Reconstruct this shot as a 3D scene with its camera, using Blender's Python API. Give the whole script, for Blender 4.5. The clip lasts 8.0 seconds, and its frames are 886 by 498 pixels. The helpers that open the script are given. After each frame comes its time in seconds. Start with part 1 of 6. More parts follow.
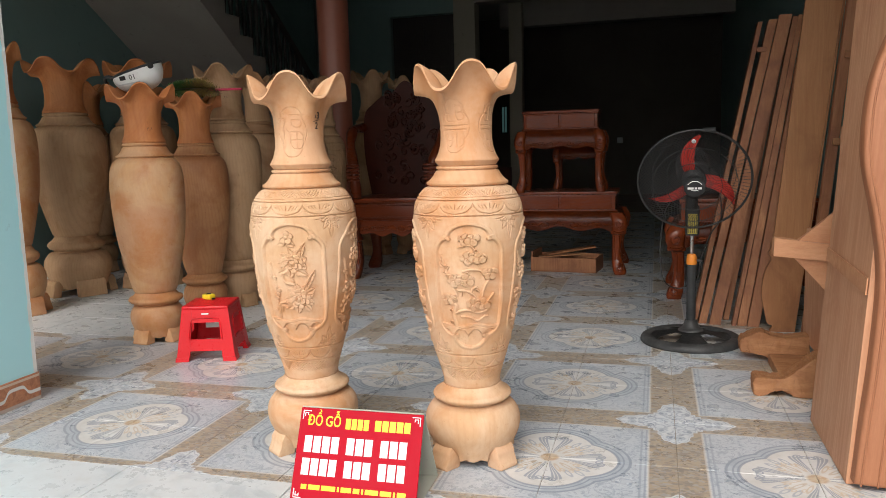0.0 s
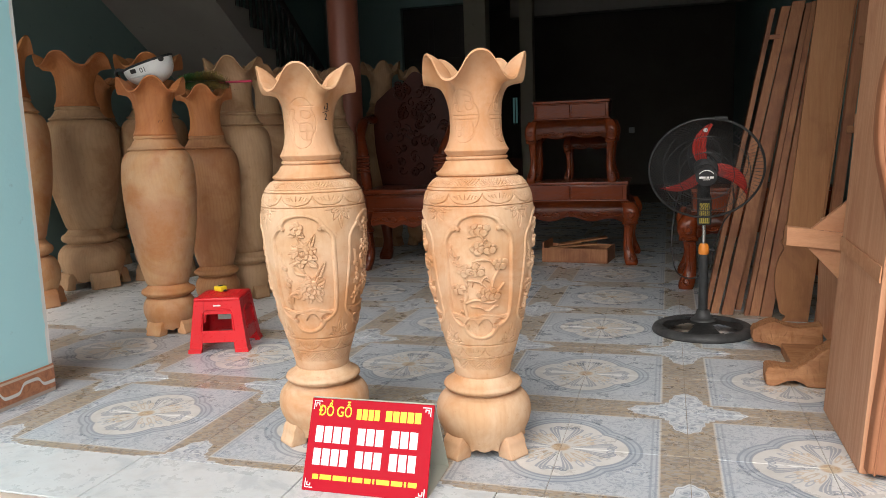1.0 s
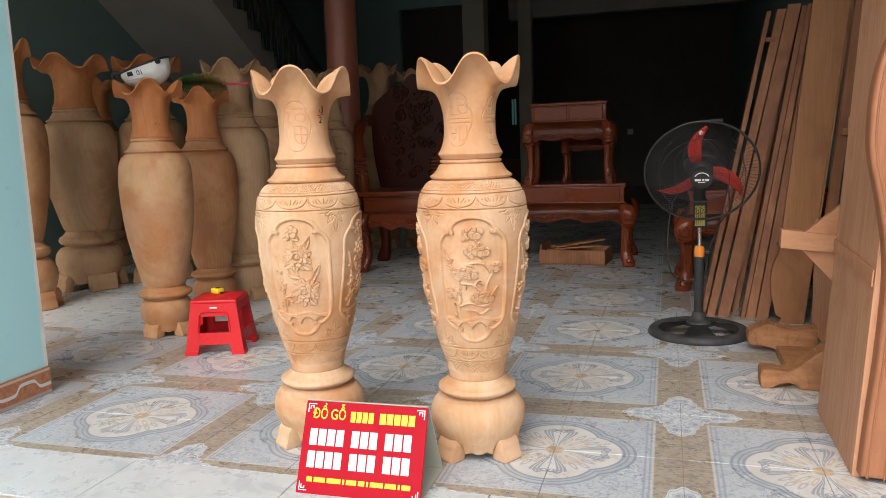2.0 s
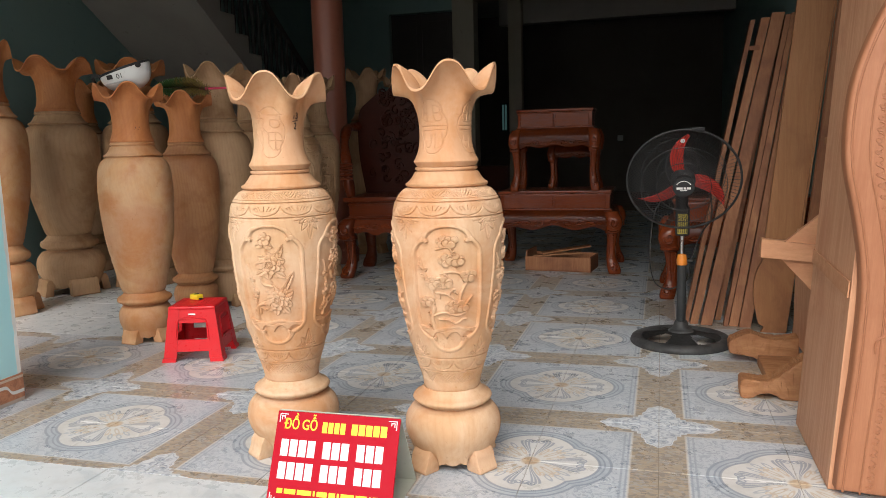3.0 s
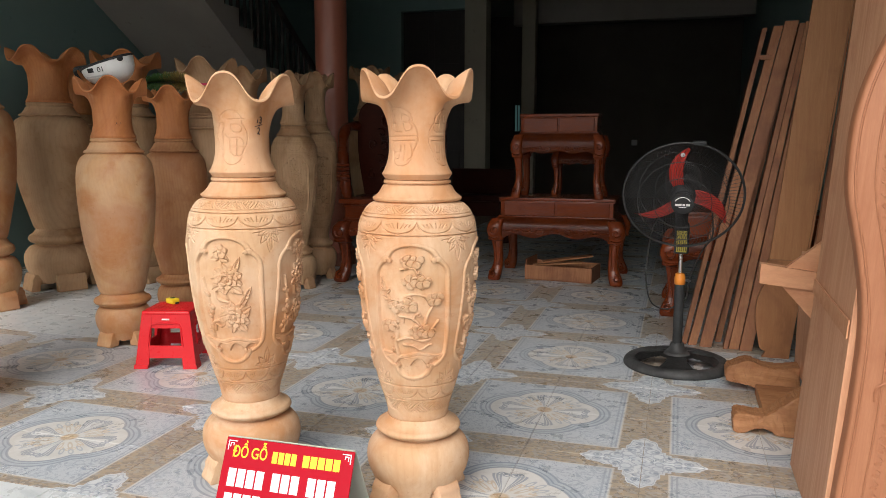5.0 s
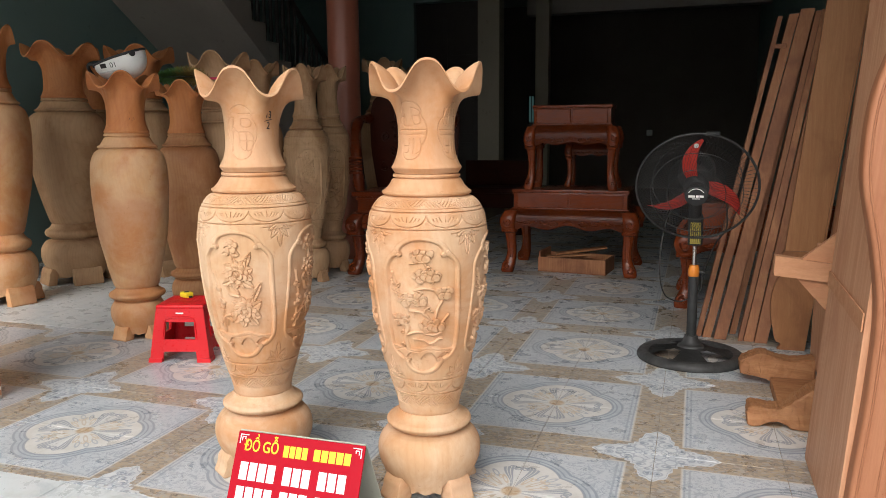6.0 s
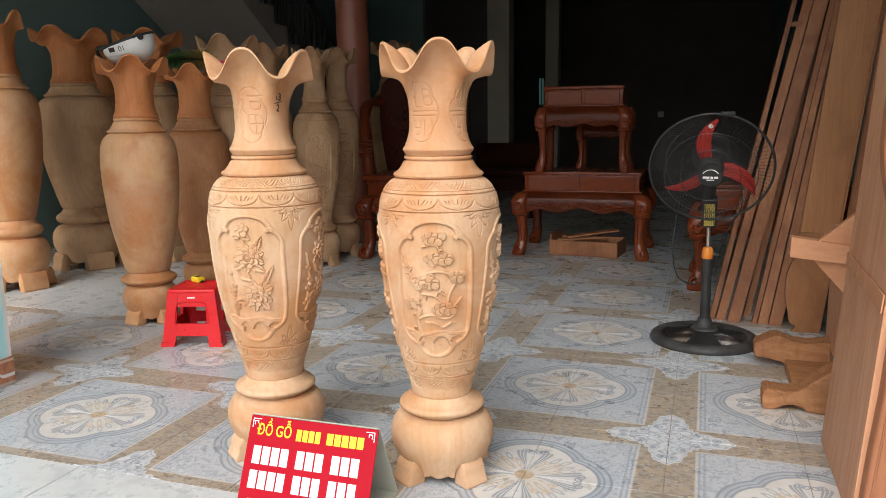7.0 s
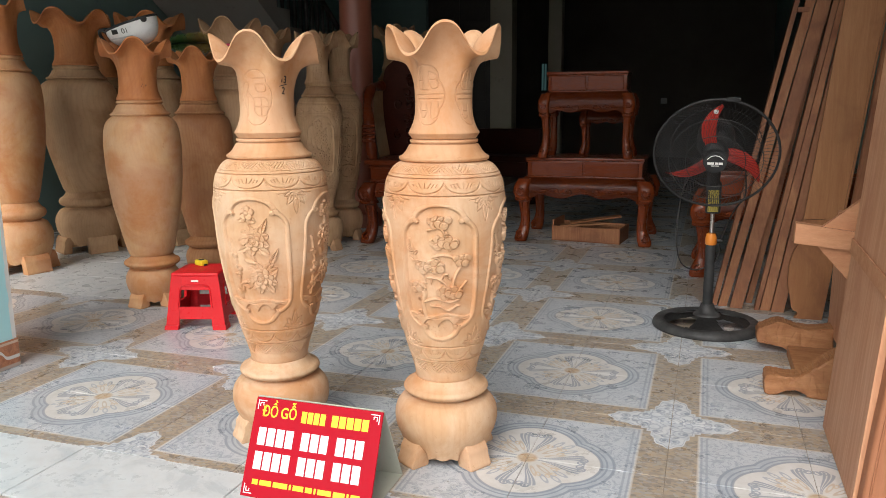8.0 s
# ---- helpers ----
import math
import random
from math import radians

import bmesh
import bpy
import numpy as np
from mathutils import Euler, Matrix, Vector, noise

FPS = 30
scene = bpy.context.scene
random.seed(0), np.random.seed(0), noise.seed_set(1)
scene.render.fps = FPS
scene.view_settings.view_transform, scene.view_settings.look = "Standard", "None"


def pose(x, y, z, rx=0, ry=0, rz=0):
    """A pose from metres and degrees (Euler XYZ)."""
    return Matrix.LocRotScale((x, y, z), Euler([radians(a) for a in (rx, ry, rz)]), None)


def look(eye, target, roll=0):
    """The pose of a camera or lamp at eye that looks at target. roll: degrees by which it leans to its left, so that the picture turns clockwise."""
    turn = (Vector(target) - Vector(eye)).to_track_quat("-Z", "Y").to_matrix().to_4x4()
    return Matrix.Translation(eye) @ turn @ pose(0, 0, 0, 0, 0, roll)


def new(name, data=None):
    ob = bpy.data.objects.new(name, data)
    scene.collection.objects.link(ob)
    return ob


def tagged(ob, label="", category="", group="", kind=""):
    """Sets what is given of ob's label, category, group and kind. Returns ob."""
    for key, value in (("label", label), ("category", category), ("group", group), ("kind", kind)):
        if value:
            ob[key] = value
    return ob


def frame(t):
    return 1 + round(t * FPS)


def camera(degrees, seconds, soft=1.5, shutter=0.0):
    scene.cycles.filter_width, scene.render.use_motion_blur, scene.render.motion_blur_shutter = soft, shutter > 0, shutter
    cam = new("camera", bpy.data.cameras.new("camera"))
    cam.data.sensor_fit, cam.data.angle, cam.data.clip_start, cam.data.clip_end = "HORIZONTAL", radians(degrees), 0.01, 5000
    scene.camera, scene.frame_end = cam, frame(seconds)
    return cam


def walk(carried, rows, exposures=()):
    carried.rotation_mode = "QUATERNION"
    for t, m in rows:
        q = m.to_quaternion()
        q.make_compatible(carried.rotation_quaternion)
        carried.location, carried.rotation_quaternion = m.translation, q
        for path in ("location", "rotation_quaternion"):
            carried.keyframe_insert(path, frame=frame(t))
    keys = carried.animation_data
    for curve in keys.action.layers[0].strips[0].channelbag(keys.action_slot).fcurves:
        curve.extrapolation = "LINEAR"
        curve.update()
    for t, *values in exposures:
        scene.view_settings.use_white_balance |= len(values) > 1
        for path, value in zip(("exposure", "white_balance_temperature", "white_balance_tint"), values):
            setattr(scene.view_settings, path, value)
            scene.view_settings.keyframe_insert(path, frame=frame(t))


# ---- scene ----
cam = camera(60.6, 8.0, soft=0.65)
PATH = [
    (0, (-0.072, -2.767, 1.008), (-0.612, -0.86, 0.746), -1.6),
    (0.5, (-0.068, -2.761, 1.007), (-0.622, -0.859, 0.731), -1.8),
    (1, (-0.068, -2.764, 1.004), (-0.637, -0.868, 0.721), -2.0),
    (2.5, (-0.031, -2.764, 1.013), (-0.598, -0.865, 0.738), -2.0),
    (3, (-0.005, -2.722, 1.017), (-0.554, -0.818, 0.748), -1.6),
    (3.5, (0.043, -2.627, 1.036), (-0.495, -0.72, 0.77), -1.1),
    (4, (0.075, -2.573, 1.051), (-0.471, -0.668, 0.785), -0.4),
    (4.5, (0.072, -2.528, 1.054), (-0.493, -0.629, 0.784), -0.0),
    (6, (0.088, -2.505, 1.062), (-0.534, -0.628, 0.765), -0.4),
    (6.5, (0.085, -2.488, 1.059), (-0.55, -0.619, 0.741), -0.6),
    (7, (0.075, -2.488, 1.056), (-0.57, -0.625, 0.717), -0.8),
    (7.5, (0.069, -2.491, 1.05), (-0.578, -0.632, 0.692), -0.8),
    (8, (0.064, -2.495, 1.05), (-0.581, -0.639, 0.675), -0.5),
]
walk(cam, [(t, look(eye, target, roll)) for t, eye, target, roll in PATH], exposures=[(0.0, 0.2), (8.0, 0.2)])

# ---- light ----
world = bpy.data.worlds.new("overcast_sky")
scene.world = world
world.use_nodes = True
wn = world.node_tree.nodes
sky = wn.new("ShaderNodeTexSky")
sky.sky_type, sky.sun_disc = "NISHITA", False
sky.sun_elevation, sky.sun_rotation = radians(42), radians(178)
sky.air_density, sky.dust_density = 1.0, 4.0
wn["Background"].inputs["Strength"].default_value = 0.19
grey = wn.new("ShaderNodeRGBToBW")
veil = wn.new("ShaderNodeMix")
veil.data_type = "RGBA"
veil.inputs[0].default_value = 0.8
world.node_tree.links.new(sky.outputs["Color"], grey.inputs[0])
world.node_tree.links.new(sky.outputs["Color"], veil.inputs[6])
world.node_tree.links.new(grey.outputs[0], veil.inputs[7])
world.node_tree.links.new(veil.outputs[2], wn["Background"].inputs["Color"])
sun = new("sun", bpy.data.lights.new("sun", "SUN"))
sun.data.energy, sun.data.angle, sun.data.color = 1.5, radians(45), (1.0, 0.95, 0.89)
sun.matrix_world = look((-0.4, -7.2, 6.6), (0, 0, 0))


# ---- node helper ----
class Mat:
    """A procedural material: small wrappers round shader nodes."""

    def __init__(self, name, rough=0.5, metal=0.0, coat=0.0, spec=0.5):
        self.m = bpy.data.materials.new(name)
        self.m.use_nodes = True
        self.t = self.m.node_tree
        self.bsdf = self.t.nodes["Principled BSDF"]
        self.bsdf.inputs["Roughness"].default_value = rough
        self.bsdf.inputs["Metallic"].default_value = metal
        self.bsdf.inputs["Coat Weight"].default_value = coat
        self.bsdf.inputs["Coat Roughness"].default_value = 0.12
        self.bsdf.inputs["Specular IOR Level"].default_value = spec

    def put(self, socket, v):
        if isinstance(v, bpy.types.NodeSocket):
            self.t.links.new(v, socket)
        elif isinstance(v, (tuple, list)) and len(v) == 3 and len(socket.default_value) == 4:
            socket.default_value = (*v, 1)
        else:
            socket.default_value = v

    def f(self, op, a, b=0.0, c=0.0):
        n = self.t.nodes.new("ShaderNodeMath")
        n.operation = op
        for s, v in zip(n.inputs, (a, b, c)):
            self.put(s, v)
        return n.outputs[0]

    def vec(self, op, a, b=(0, 0, 0)):
        n = self.t.nodes.new("ShaderNodeVectorMath")
        n.operation = op
        self.put(n.inputs[0], a)
        self.put(n.inputs[1], b)
        return n.outputs["Value"] if op in ("LENGTH", "DISTANCE", "DOT_PRODUCT") else n.outputs["Vector"]

    def xyz(self, v):
        n = self.t.nodes.new("ShaderNodeSeparateXYZ")
        self.put(n.inputs[0], v)
        return n.outputs[0], n.outputs[1], n.outputs[2]

    def join(self, x, y, z=0.0):
        n = self.t.nodes.new("ShaderNodeCombineXYZ")
        for s, v in zip(n.inputs, (x, y, z)):
            self.put(s, v)
        return n.outputs[0]

    def place(self):
        return self.t.nodes.new("ShaderNodeNewGeometry").outputs["Position"]

    def local(self, stretch=(1, 1, 1), shift=True):
        """Object coordinates, moved by a random amount for each object."""
        v = self.t.nodes.new("ShaderNodeTexCoord").outputs["Object"]
        if shift:
            r = self.t.nodes.new("ShaderNodeObjectInfo").outputs["Random"]
            v = self.vec("ADD", v, self.join(self.f("MULTIPLY", r, 7.3), self.f("MULTIPLY", r, 3.1), self.f("MULTIPLY", r, 11.7)))
        return self.vec("MULTIPLY", v, stretch)

    def rnd(self):
        return self.t.nodes.new("ShaderNodeObjectInfo").outputs["Random"]

    def noise(self, v, scale, detail=4.0, rough=0.55, warp=0.0):
        n = self.t.nodes.new("ShaderNodeTexNoise")
        self.put(n.inputs["Vector"], v)
        n.inputs["Scale"].default_value, n.inputs["Detail"].default_value = scale, detail
        n.inputs["Roughness"].default_value, n.inputs["Distortion"].default_value = rough, warp
        return n.outputs[0]

    def voronoi(self, v, scale, feature="F1", out="Distance"):
        n = self.t.nodes.new("ShaderNodeTexVoronoi")
        n.feature = feature
        self.put(n.inputs["Vector"], v)
        n.inputs["Scale"].default_value = scale
        return n.outputs[out]

    def mix(self, k, a, b):
        n = self.t.nodes.new("ShaderNodeMix")
        n.data_type = "RGBA"
        self.put(n.inputs[0], k)
        self.put(n.inputs[6], a)
        self.put(n.inputs[7], b)
        return n.outputs[2]

    def step(self, v, edge, width):
        """0 below the edge, 1 above it, soft over the width."""
        n = self.t.nodes.new("ShaderNodeMapRange")
        n.interpolation_type = "SMOOTHSTEP"
        self.put(n.inputs[0], v)
        n.inputs[1].default_value, n.inputs[2].default_value = edge - width / 2, edge + width / 2
        return n.outputs[0]

    def span(self, v, a, b, c, d):
        n = self.t.nodes.new("ShaderNodeMapRange")
        self.put(n.inputs[0], v)
        for s, x in zip(n.inputs[1:5], (a, b, c, d)):
            s.default_value = x
        return n.outputs[0]

    def colour(self, c):
        self.put(self.bsdf.inputs["Base Color"], c)
        return self

    def rough(self, v):
        self.put(self.bsdf.inputs["Roughness"], v)
        return self

    def bump(self, h, strength=0.3, depth=0.002):
        n = self.t.nodes.new("ShaderNodeBump")
        n.inputs["Strength"].default_value, n.inputs["Distance"].default_value = strength, depth
        self.put(n.inputs["Height"], h)
        self.put(self.bsdf.inputs["Normal"], n.outputs[0])
        return self


def wood(name, pale, dark, stain, rough=0.6, grain=(9, 9, 0.8), stain_at=0.58, coat=0.0, bump=0.35, rings=0.0, chalk=0.0, tone=0.22, spec=0.35):
    """Wood with long grain, fine pores, cloudy stains and uneven gloss; turned pieces also show growth rings and pale dust."""
    m = Mat(name, rough, coat=coat, spec=spec)
    v = m.local(grain)
    long_grain = m.noise(v, 3.0, 5, 0.6, 1.2)
    pores = m.noise(m.local(tuple(6 * g for g in grain)), 6.0, 3, 0.7)
    cloud = m.noise(m.local(), 3.2, 5, 0.62, 0.6)
    c = m.mix(m.span(long_grain, 0.3, 0.7, 0, 1), pale, dark)
    if rings:
        x, y, z = m.xyz(m.local())
        wob = m.noise(m.local((1, 1, 0.5)), 2.6, 3, 0.5)
        d = m.f("ADD", m.vec("LENGTH", m.join(m.f("ADD", x, 0.11), m.f("ADD", y, 0.05), m.f("MULTIPLY", z, 0.16))), m.f("MULTIPLY", wob, 0.22))
        ring = m.f("POWER", m.f("ABSOLUTE", m.f("SINE", m.f("MULTIPLY", d, 150.0))), 0.5)
        c = m.mix(m.f("MULTIPLY", m.f("SUBTRACT", 1.0, ring), rings), c, tuple(0.8 * q for q in stain))
    c = m.mix(m.f("MULTIPLY", m.step(cloud, stain_at, 0.22), 0.75), c, stain)
    if chalk:
        dust = m.noise(m.local(), 5.5, 5, 0.68, 0.4)
        c = m.mix(m.f("MULTIPLY", m.step(dust, 0.49, 0.28), chalk), c, (0.70, 0.55, 0.41))
        fleck = m.step(m.noise(m.local(), 42, 3, 0.7), 0.68, 0.08)
        c = m.mix(m.f("MULTIPLY", fleck, 0.35), c, tuple(0.7 * q for q in stain))
    c = m.mix(m.span(pores, 0.35, 0.75, 0.0, 0.10 if rings else 0.28), c, tuple(x * 0.55 for x in dark))
    c = m.mix(m.span(m.rnd(), 0, 1, 0.0, tone), c, stain)
    m.colour(c)
    m.rough(m.span(long_grain, 0.2, 0.8, rough - 0.08, rough + 0.1))
    m.bump(m.f("ADD", m.f("MULTIPLY", pores, 0.5), long_grain), bump, 0.0012)
    return m.m


def paint(name, c, c2, rough=0.6, scale=2.0, grit=60, bump=0.25):
    """Painted plaster: uneven tone, scuffs and a fine roller texture."""
    m = Mat(name, rough)
    v = m.local(shift=False)
    cloud = m.noise(v, scale, 5, 0.6, 0.4)
    fine = m.noise(v, grit, 3, 0.6)
    spots = m.step(m.noise(v, scale * 6, 4, 0.7), 0.66, 0.06)
    k = m.mix(m.span(cloud, 0.3, 0.7, 0, 1), c, c2)
    m.colour(m.mix(m.f("MULTIPLY", spots, 0.35), k, tuple(x * 0.6 for x in c2)))
    m.bump(fine, bump, 0.002)
    return m.m


def plastic(name, c, rough=0.35, wear=0.3, spec=0.5):
    m = Mat(name, rough, spec=spec)
    v = m.local(shift=False)
    n = m.noise(v, 9, 5, 0.65)
    dust = m.noise(v, 55, 3, 0.7)
    m.colour(m.mix(m.span(n, 0.4, 0.8, 0, wear), c, tuple(0.5 * x + 0.12 for x in c)))
    m.rough(m.span(dust, 0.3, 0.8, rough - 0.06, rough + 0.2))
    m.bump(dust, 0.08, 0.001)
    return m.m


def metal(name, c, rough=0.25):
    m = Mat(name, rough, 1.0)
    n = m.noise(m.local(shift=False), 40, 4, 0.6)
    m.colour(m.mix(m.span(n, 0.35, 0.8, 0, 0.5), c, tuple(x * 0.6 for x in c)))
    m.rough(m.span(n, 0.3, 0.8, rough, rough + 0.2))
    return m.m


M_CARVED = wood("carved_raw_wood", (0.56, 0.365, 0.215), (0.51, 0.31, 0.165), (0.48, 0.22, 0.090), 0.68, (4, 4, 1.2), 0.51, bump=0.2, rings=0.24, chalk=0.46)
M_CARVED_NECK = wood("smooth_raw_wood", (0.57, 0.350, 0.195), (0.51, 0.295, 0.15), (0.47, 0.205, 0.08), 0.62, (4, 4, 1.2), 0.52, bump=0.2, rings=0.30, chalk=0.26)
M_VASE = wood("turned_raw_wood", (0.64, 0.360, 0.168), (0.57, 0.300, 0.132), (0.47, 0.165, 0.050), 0.6, (4, 4, 0.9), 0.50, rings=0.12, chalk=0.25)
M_VASE_RED = wood("reddish_turned_wood", (0.52, 0.265, 0.115), (0.45, 0.21, 0.085), (0.31, 0.105, 0.036), 0.58, (4, 4, 0.7), 0.52, rings=0.30, chalk=0.08)
M_VASE_GREY = wood("dusty_turned_wood", (0.52, 0.33, 0.18), (0.46, 0.28, 0.15), (0.29, 0.14, 0.06), 0.65, (5, 5, 0.9), 0.54, rings=0.22, chalk=0.12)
M_NECK = wood("orange_turned_wood", (0.62, 0.255, 0.088), (0.52, 0.190, 0.062), (0.40, 0.125, 0.038), 0.58, (6, 6, 0.9), 0.56, rings=0.2, chalk=0.06)
M_PLANK = wood("sawn_plank_wood", (0.47, 0.215, 0.095), (0.29, 0.115, 0.05), (0.17, 0.06, 0.03), 0.6, (22, 22, 1.2), 0.55, tone=0.55)
M_PANEL = wood("broad_panel_wood", (0.42, 0.195, 0.080), (0.33, 0.140, 0.055), (0.25, 0.105, 0.042), 0.55, (14, 14, 0.8), 0.62)
M_PANEL_DARK = wood("dark_board_wood", (0.38, 0.170, 0.069), (0.29, 0.120, 0.047), (0.20, 0.078, 0.032), 0.58, (12, 12, 1.0), 0.55)
M_CABINET = wood("planed_cabinet_wood", (0.66, 0.365, 0.215), (0.51, 0.252, 0.138), (0.44, 0.19, 0.10), 0.5, (13, 13, 0.7), 0.6)
M_CABINET_EDGE = wood("orange_cabinet_edge", (0.38, 0.162, 0.082), (0.30, 0.118, 0.055), (0.27, 0.098, 0.045), 0.52, (16, 16, 0.8), 0.6)
M_FOOT = wood("hewn_block_wood", (0.44, 0.215, 0.098), (0.29, 0.125, 0.052), (0.22, 0.085, 0.036), 0.6, (3, 12, 12), 0.58)
M_BATTEN = wood("yellow_batten_wood", (0.58, 0.30, 0.160), (0.47, 0.215, 0.108), (0.38, 0.155, 0.075), 0.55, (2, 10, 10), 0.65)
M_LACQUER = wood("red_lacquered_wood", (0.25, 0.052, 0.014), (0.165, 0.031, 0.008), (0.11, 0.019, 0.005), 0.26, (3, 14, 14), 0.55, coat=0.22, bump=0.1, spec=0.12)
# Two darker copies of the red lacquer, with the room's shade in their colour.
M_LACQUER_SHADE = wood("dark_lacquered_wood", (0.055, 0.011, 0.005), (0.036, 0.007, 0.004), (0.026, 0.006, 0.003), 0.32, (3, 14, 14), 0.55, bump=0.1, spec=0.12)
M_LACQUER_HALF_SHADE = wood("brown_lacquered_wood", (0.15, 0.030, 0.009), (0.10, 0.019, 0.006), (0.07, 0.013, 0.005), 0.28, (3, 14, 14), 0.55, coat=0.15, bump=0.1, spec=0.12)
M_TEAL = paint("pale_teal_paint", (0.48, 0.82, 0.87), (0.44, 0.77, 0.82), 0.55, 1.2)
# Darker copy of the pale teal: indoor shade is put into the wall colour.
M_TEAL_SHADE = paint("shaded_teal_paint", (0.22, 0.33, 0.31), (0.18, 0.28, 0.265), 0.6, 0.8)
M_CREAM = paint("cream_pillar_paint", (0.42, 0.38, 0.29), (0.36, 0.33, 0.25), 0.6, 1.0)
M_PLASTER = paint("raw_plaster", (0.40, 0.37, 0.33), (0.33, 0.30, 0.27), 0.75, 1.4)
# Far wall plaster; the gloom of the deep room is in its colour.
M_DIM_PLASTER = paint("shade_dark_plaster", (0.14, 0.12, 0.10), (0.10, 0.085, 0.07), 0.8, 1.2)
M_CEIL = paint("ceiling_plaster", (0.34, 0.34, 0.32), (0.29, 0.29, 0.28), 0.7, 0.9)
M_COLUMN = paint("red_brown_column_paint", (0.36, 0.12, 0.075), (0.30, 0.095, 0.06), 0.35, 1.5, 40, 0.1)
M_EDGE_WHITE = paint("bare_corner_plaster", (0.75, 0.75, 0.72), (0.66, 0.66, 0.62), 0.7, 6)
M_CONCRETE = paint("street_concrete", (0.46, 0.44, 0.41), (0.38, 0.365, 0.34), 0.8, 1.5, 45, 0.4)
M_GROUT = paint("tan_grout", (0.33, 0.28, 0.22), (0.24, 0.20, 0.16), 0.85, 5, 90)
M_DARK = paint("dark_door_wood", (0.035, 0.028, 0.024), (0.025, 0.02, 0.018), 0.5, 3)
M_RED = plastic("red_stool_plastic", (0.56, 0.008, 0.014), 0.3, 0.06, 0.3)
M_BLACK = plastic("black_fan_plastic", (0.020, 0.021, 0.022), 0.55, 0.22, 0.3)
M_FAN_BASE = plastic("dusty_black_plastic", (0.026, 0.026, 0.026), 0.5, 0.5, 0.35)
M_BLADE = plastic("red_fan_blade", (0.62, 0.055, 0.04), 0.4, 0.12, 0.3)
M_WIRE = plastic("black_wire_paint", (0.020, 0.020, 0.020), 0.45, 0.12, 0.35)
M_ORANGE = plastic("orange_clamp_plastic", (0.62, 0.20, 0.02), 0.35, 0.1)
M_CHROME = metal("worn_chrome", (0.62, 0.62, 0.60), 0.22)
M_WHITE = plastic("white_plastic", (0.74, 0.74, 0.72), 0.3, 0.15)
M_INK = plastic("black_ink", (0.015, 0.013, 0.012), 0.6, 0.0)
M_YELLOW = plastic("yellow_plastic", (0.75, 0.55, 0.02), 0.35, 0.1)
M_SIGN_RED = plastic("red_sign_print", (0.37, 0.003, 0.014), 0.5, 0.03, 0.12)
M_SIGN_WHITE = plastic("white_sign_print", (0.78, 0.76, 0.74), 0.35, 0.05)
M_SIGN_YELLOW = plastic("yellow_sign_print", (0.80, 0.58, 0.015), 0.35, 0.05)
M_SIGN_BACK = paint("grey_green_sign_board", (0.42, 0.43, 0.36), (0.36, 0.37, 0.31), 0.6, 5)
M_GREY_BAR = plastic("pale_grey_print", (0.5, 0.5, 0.5), 0.4, 0.05)


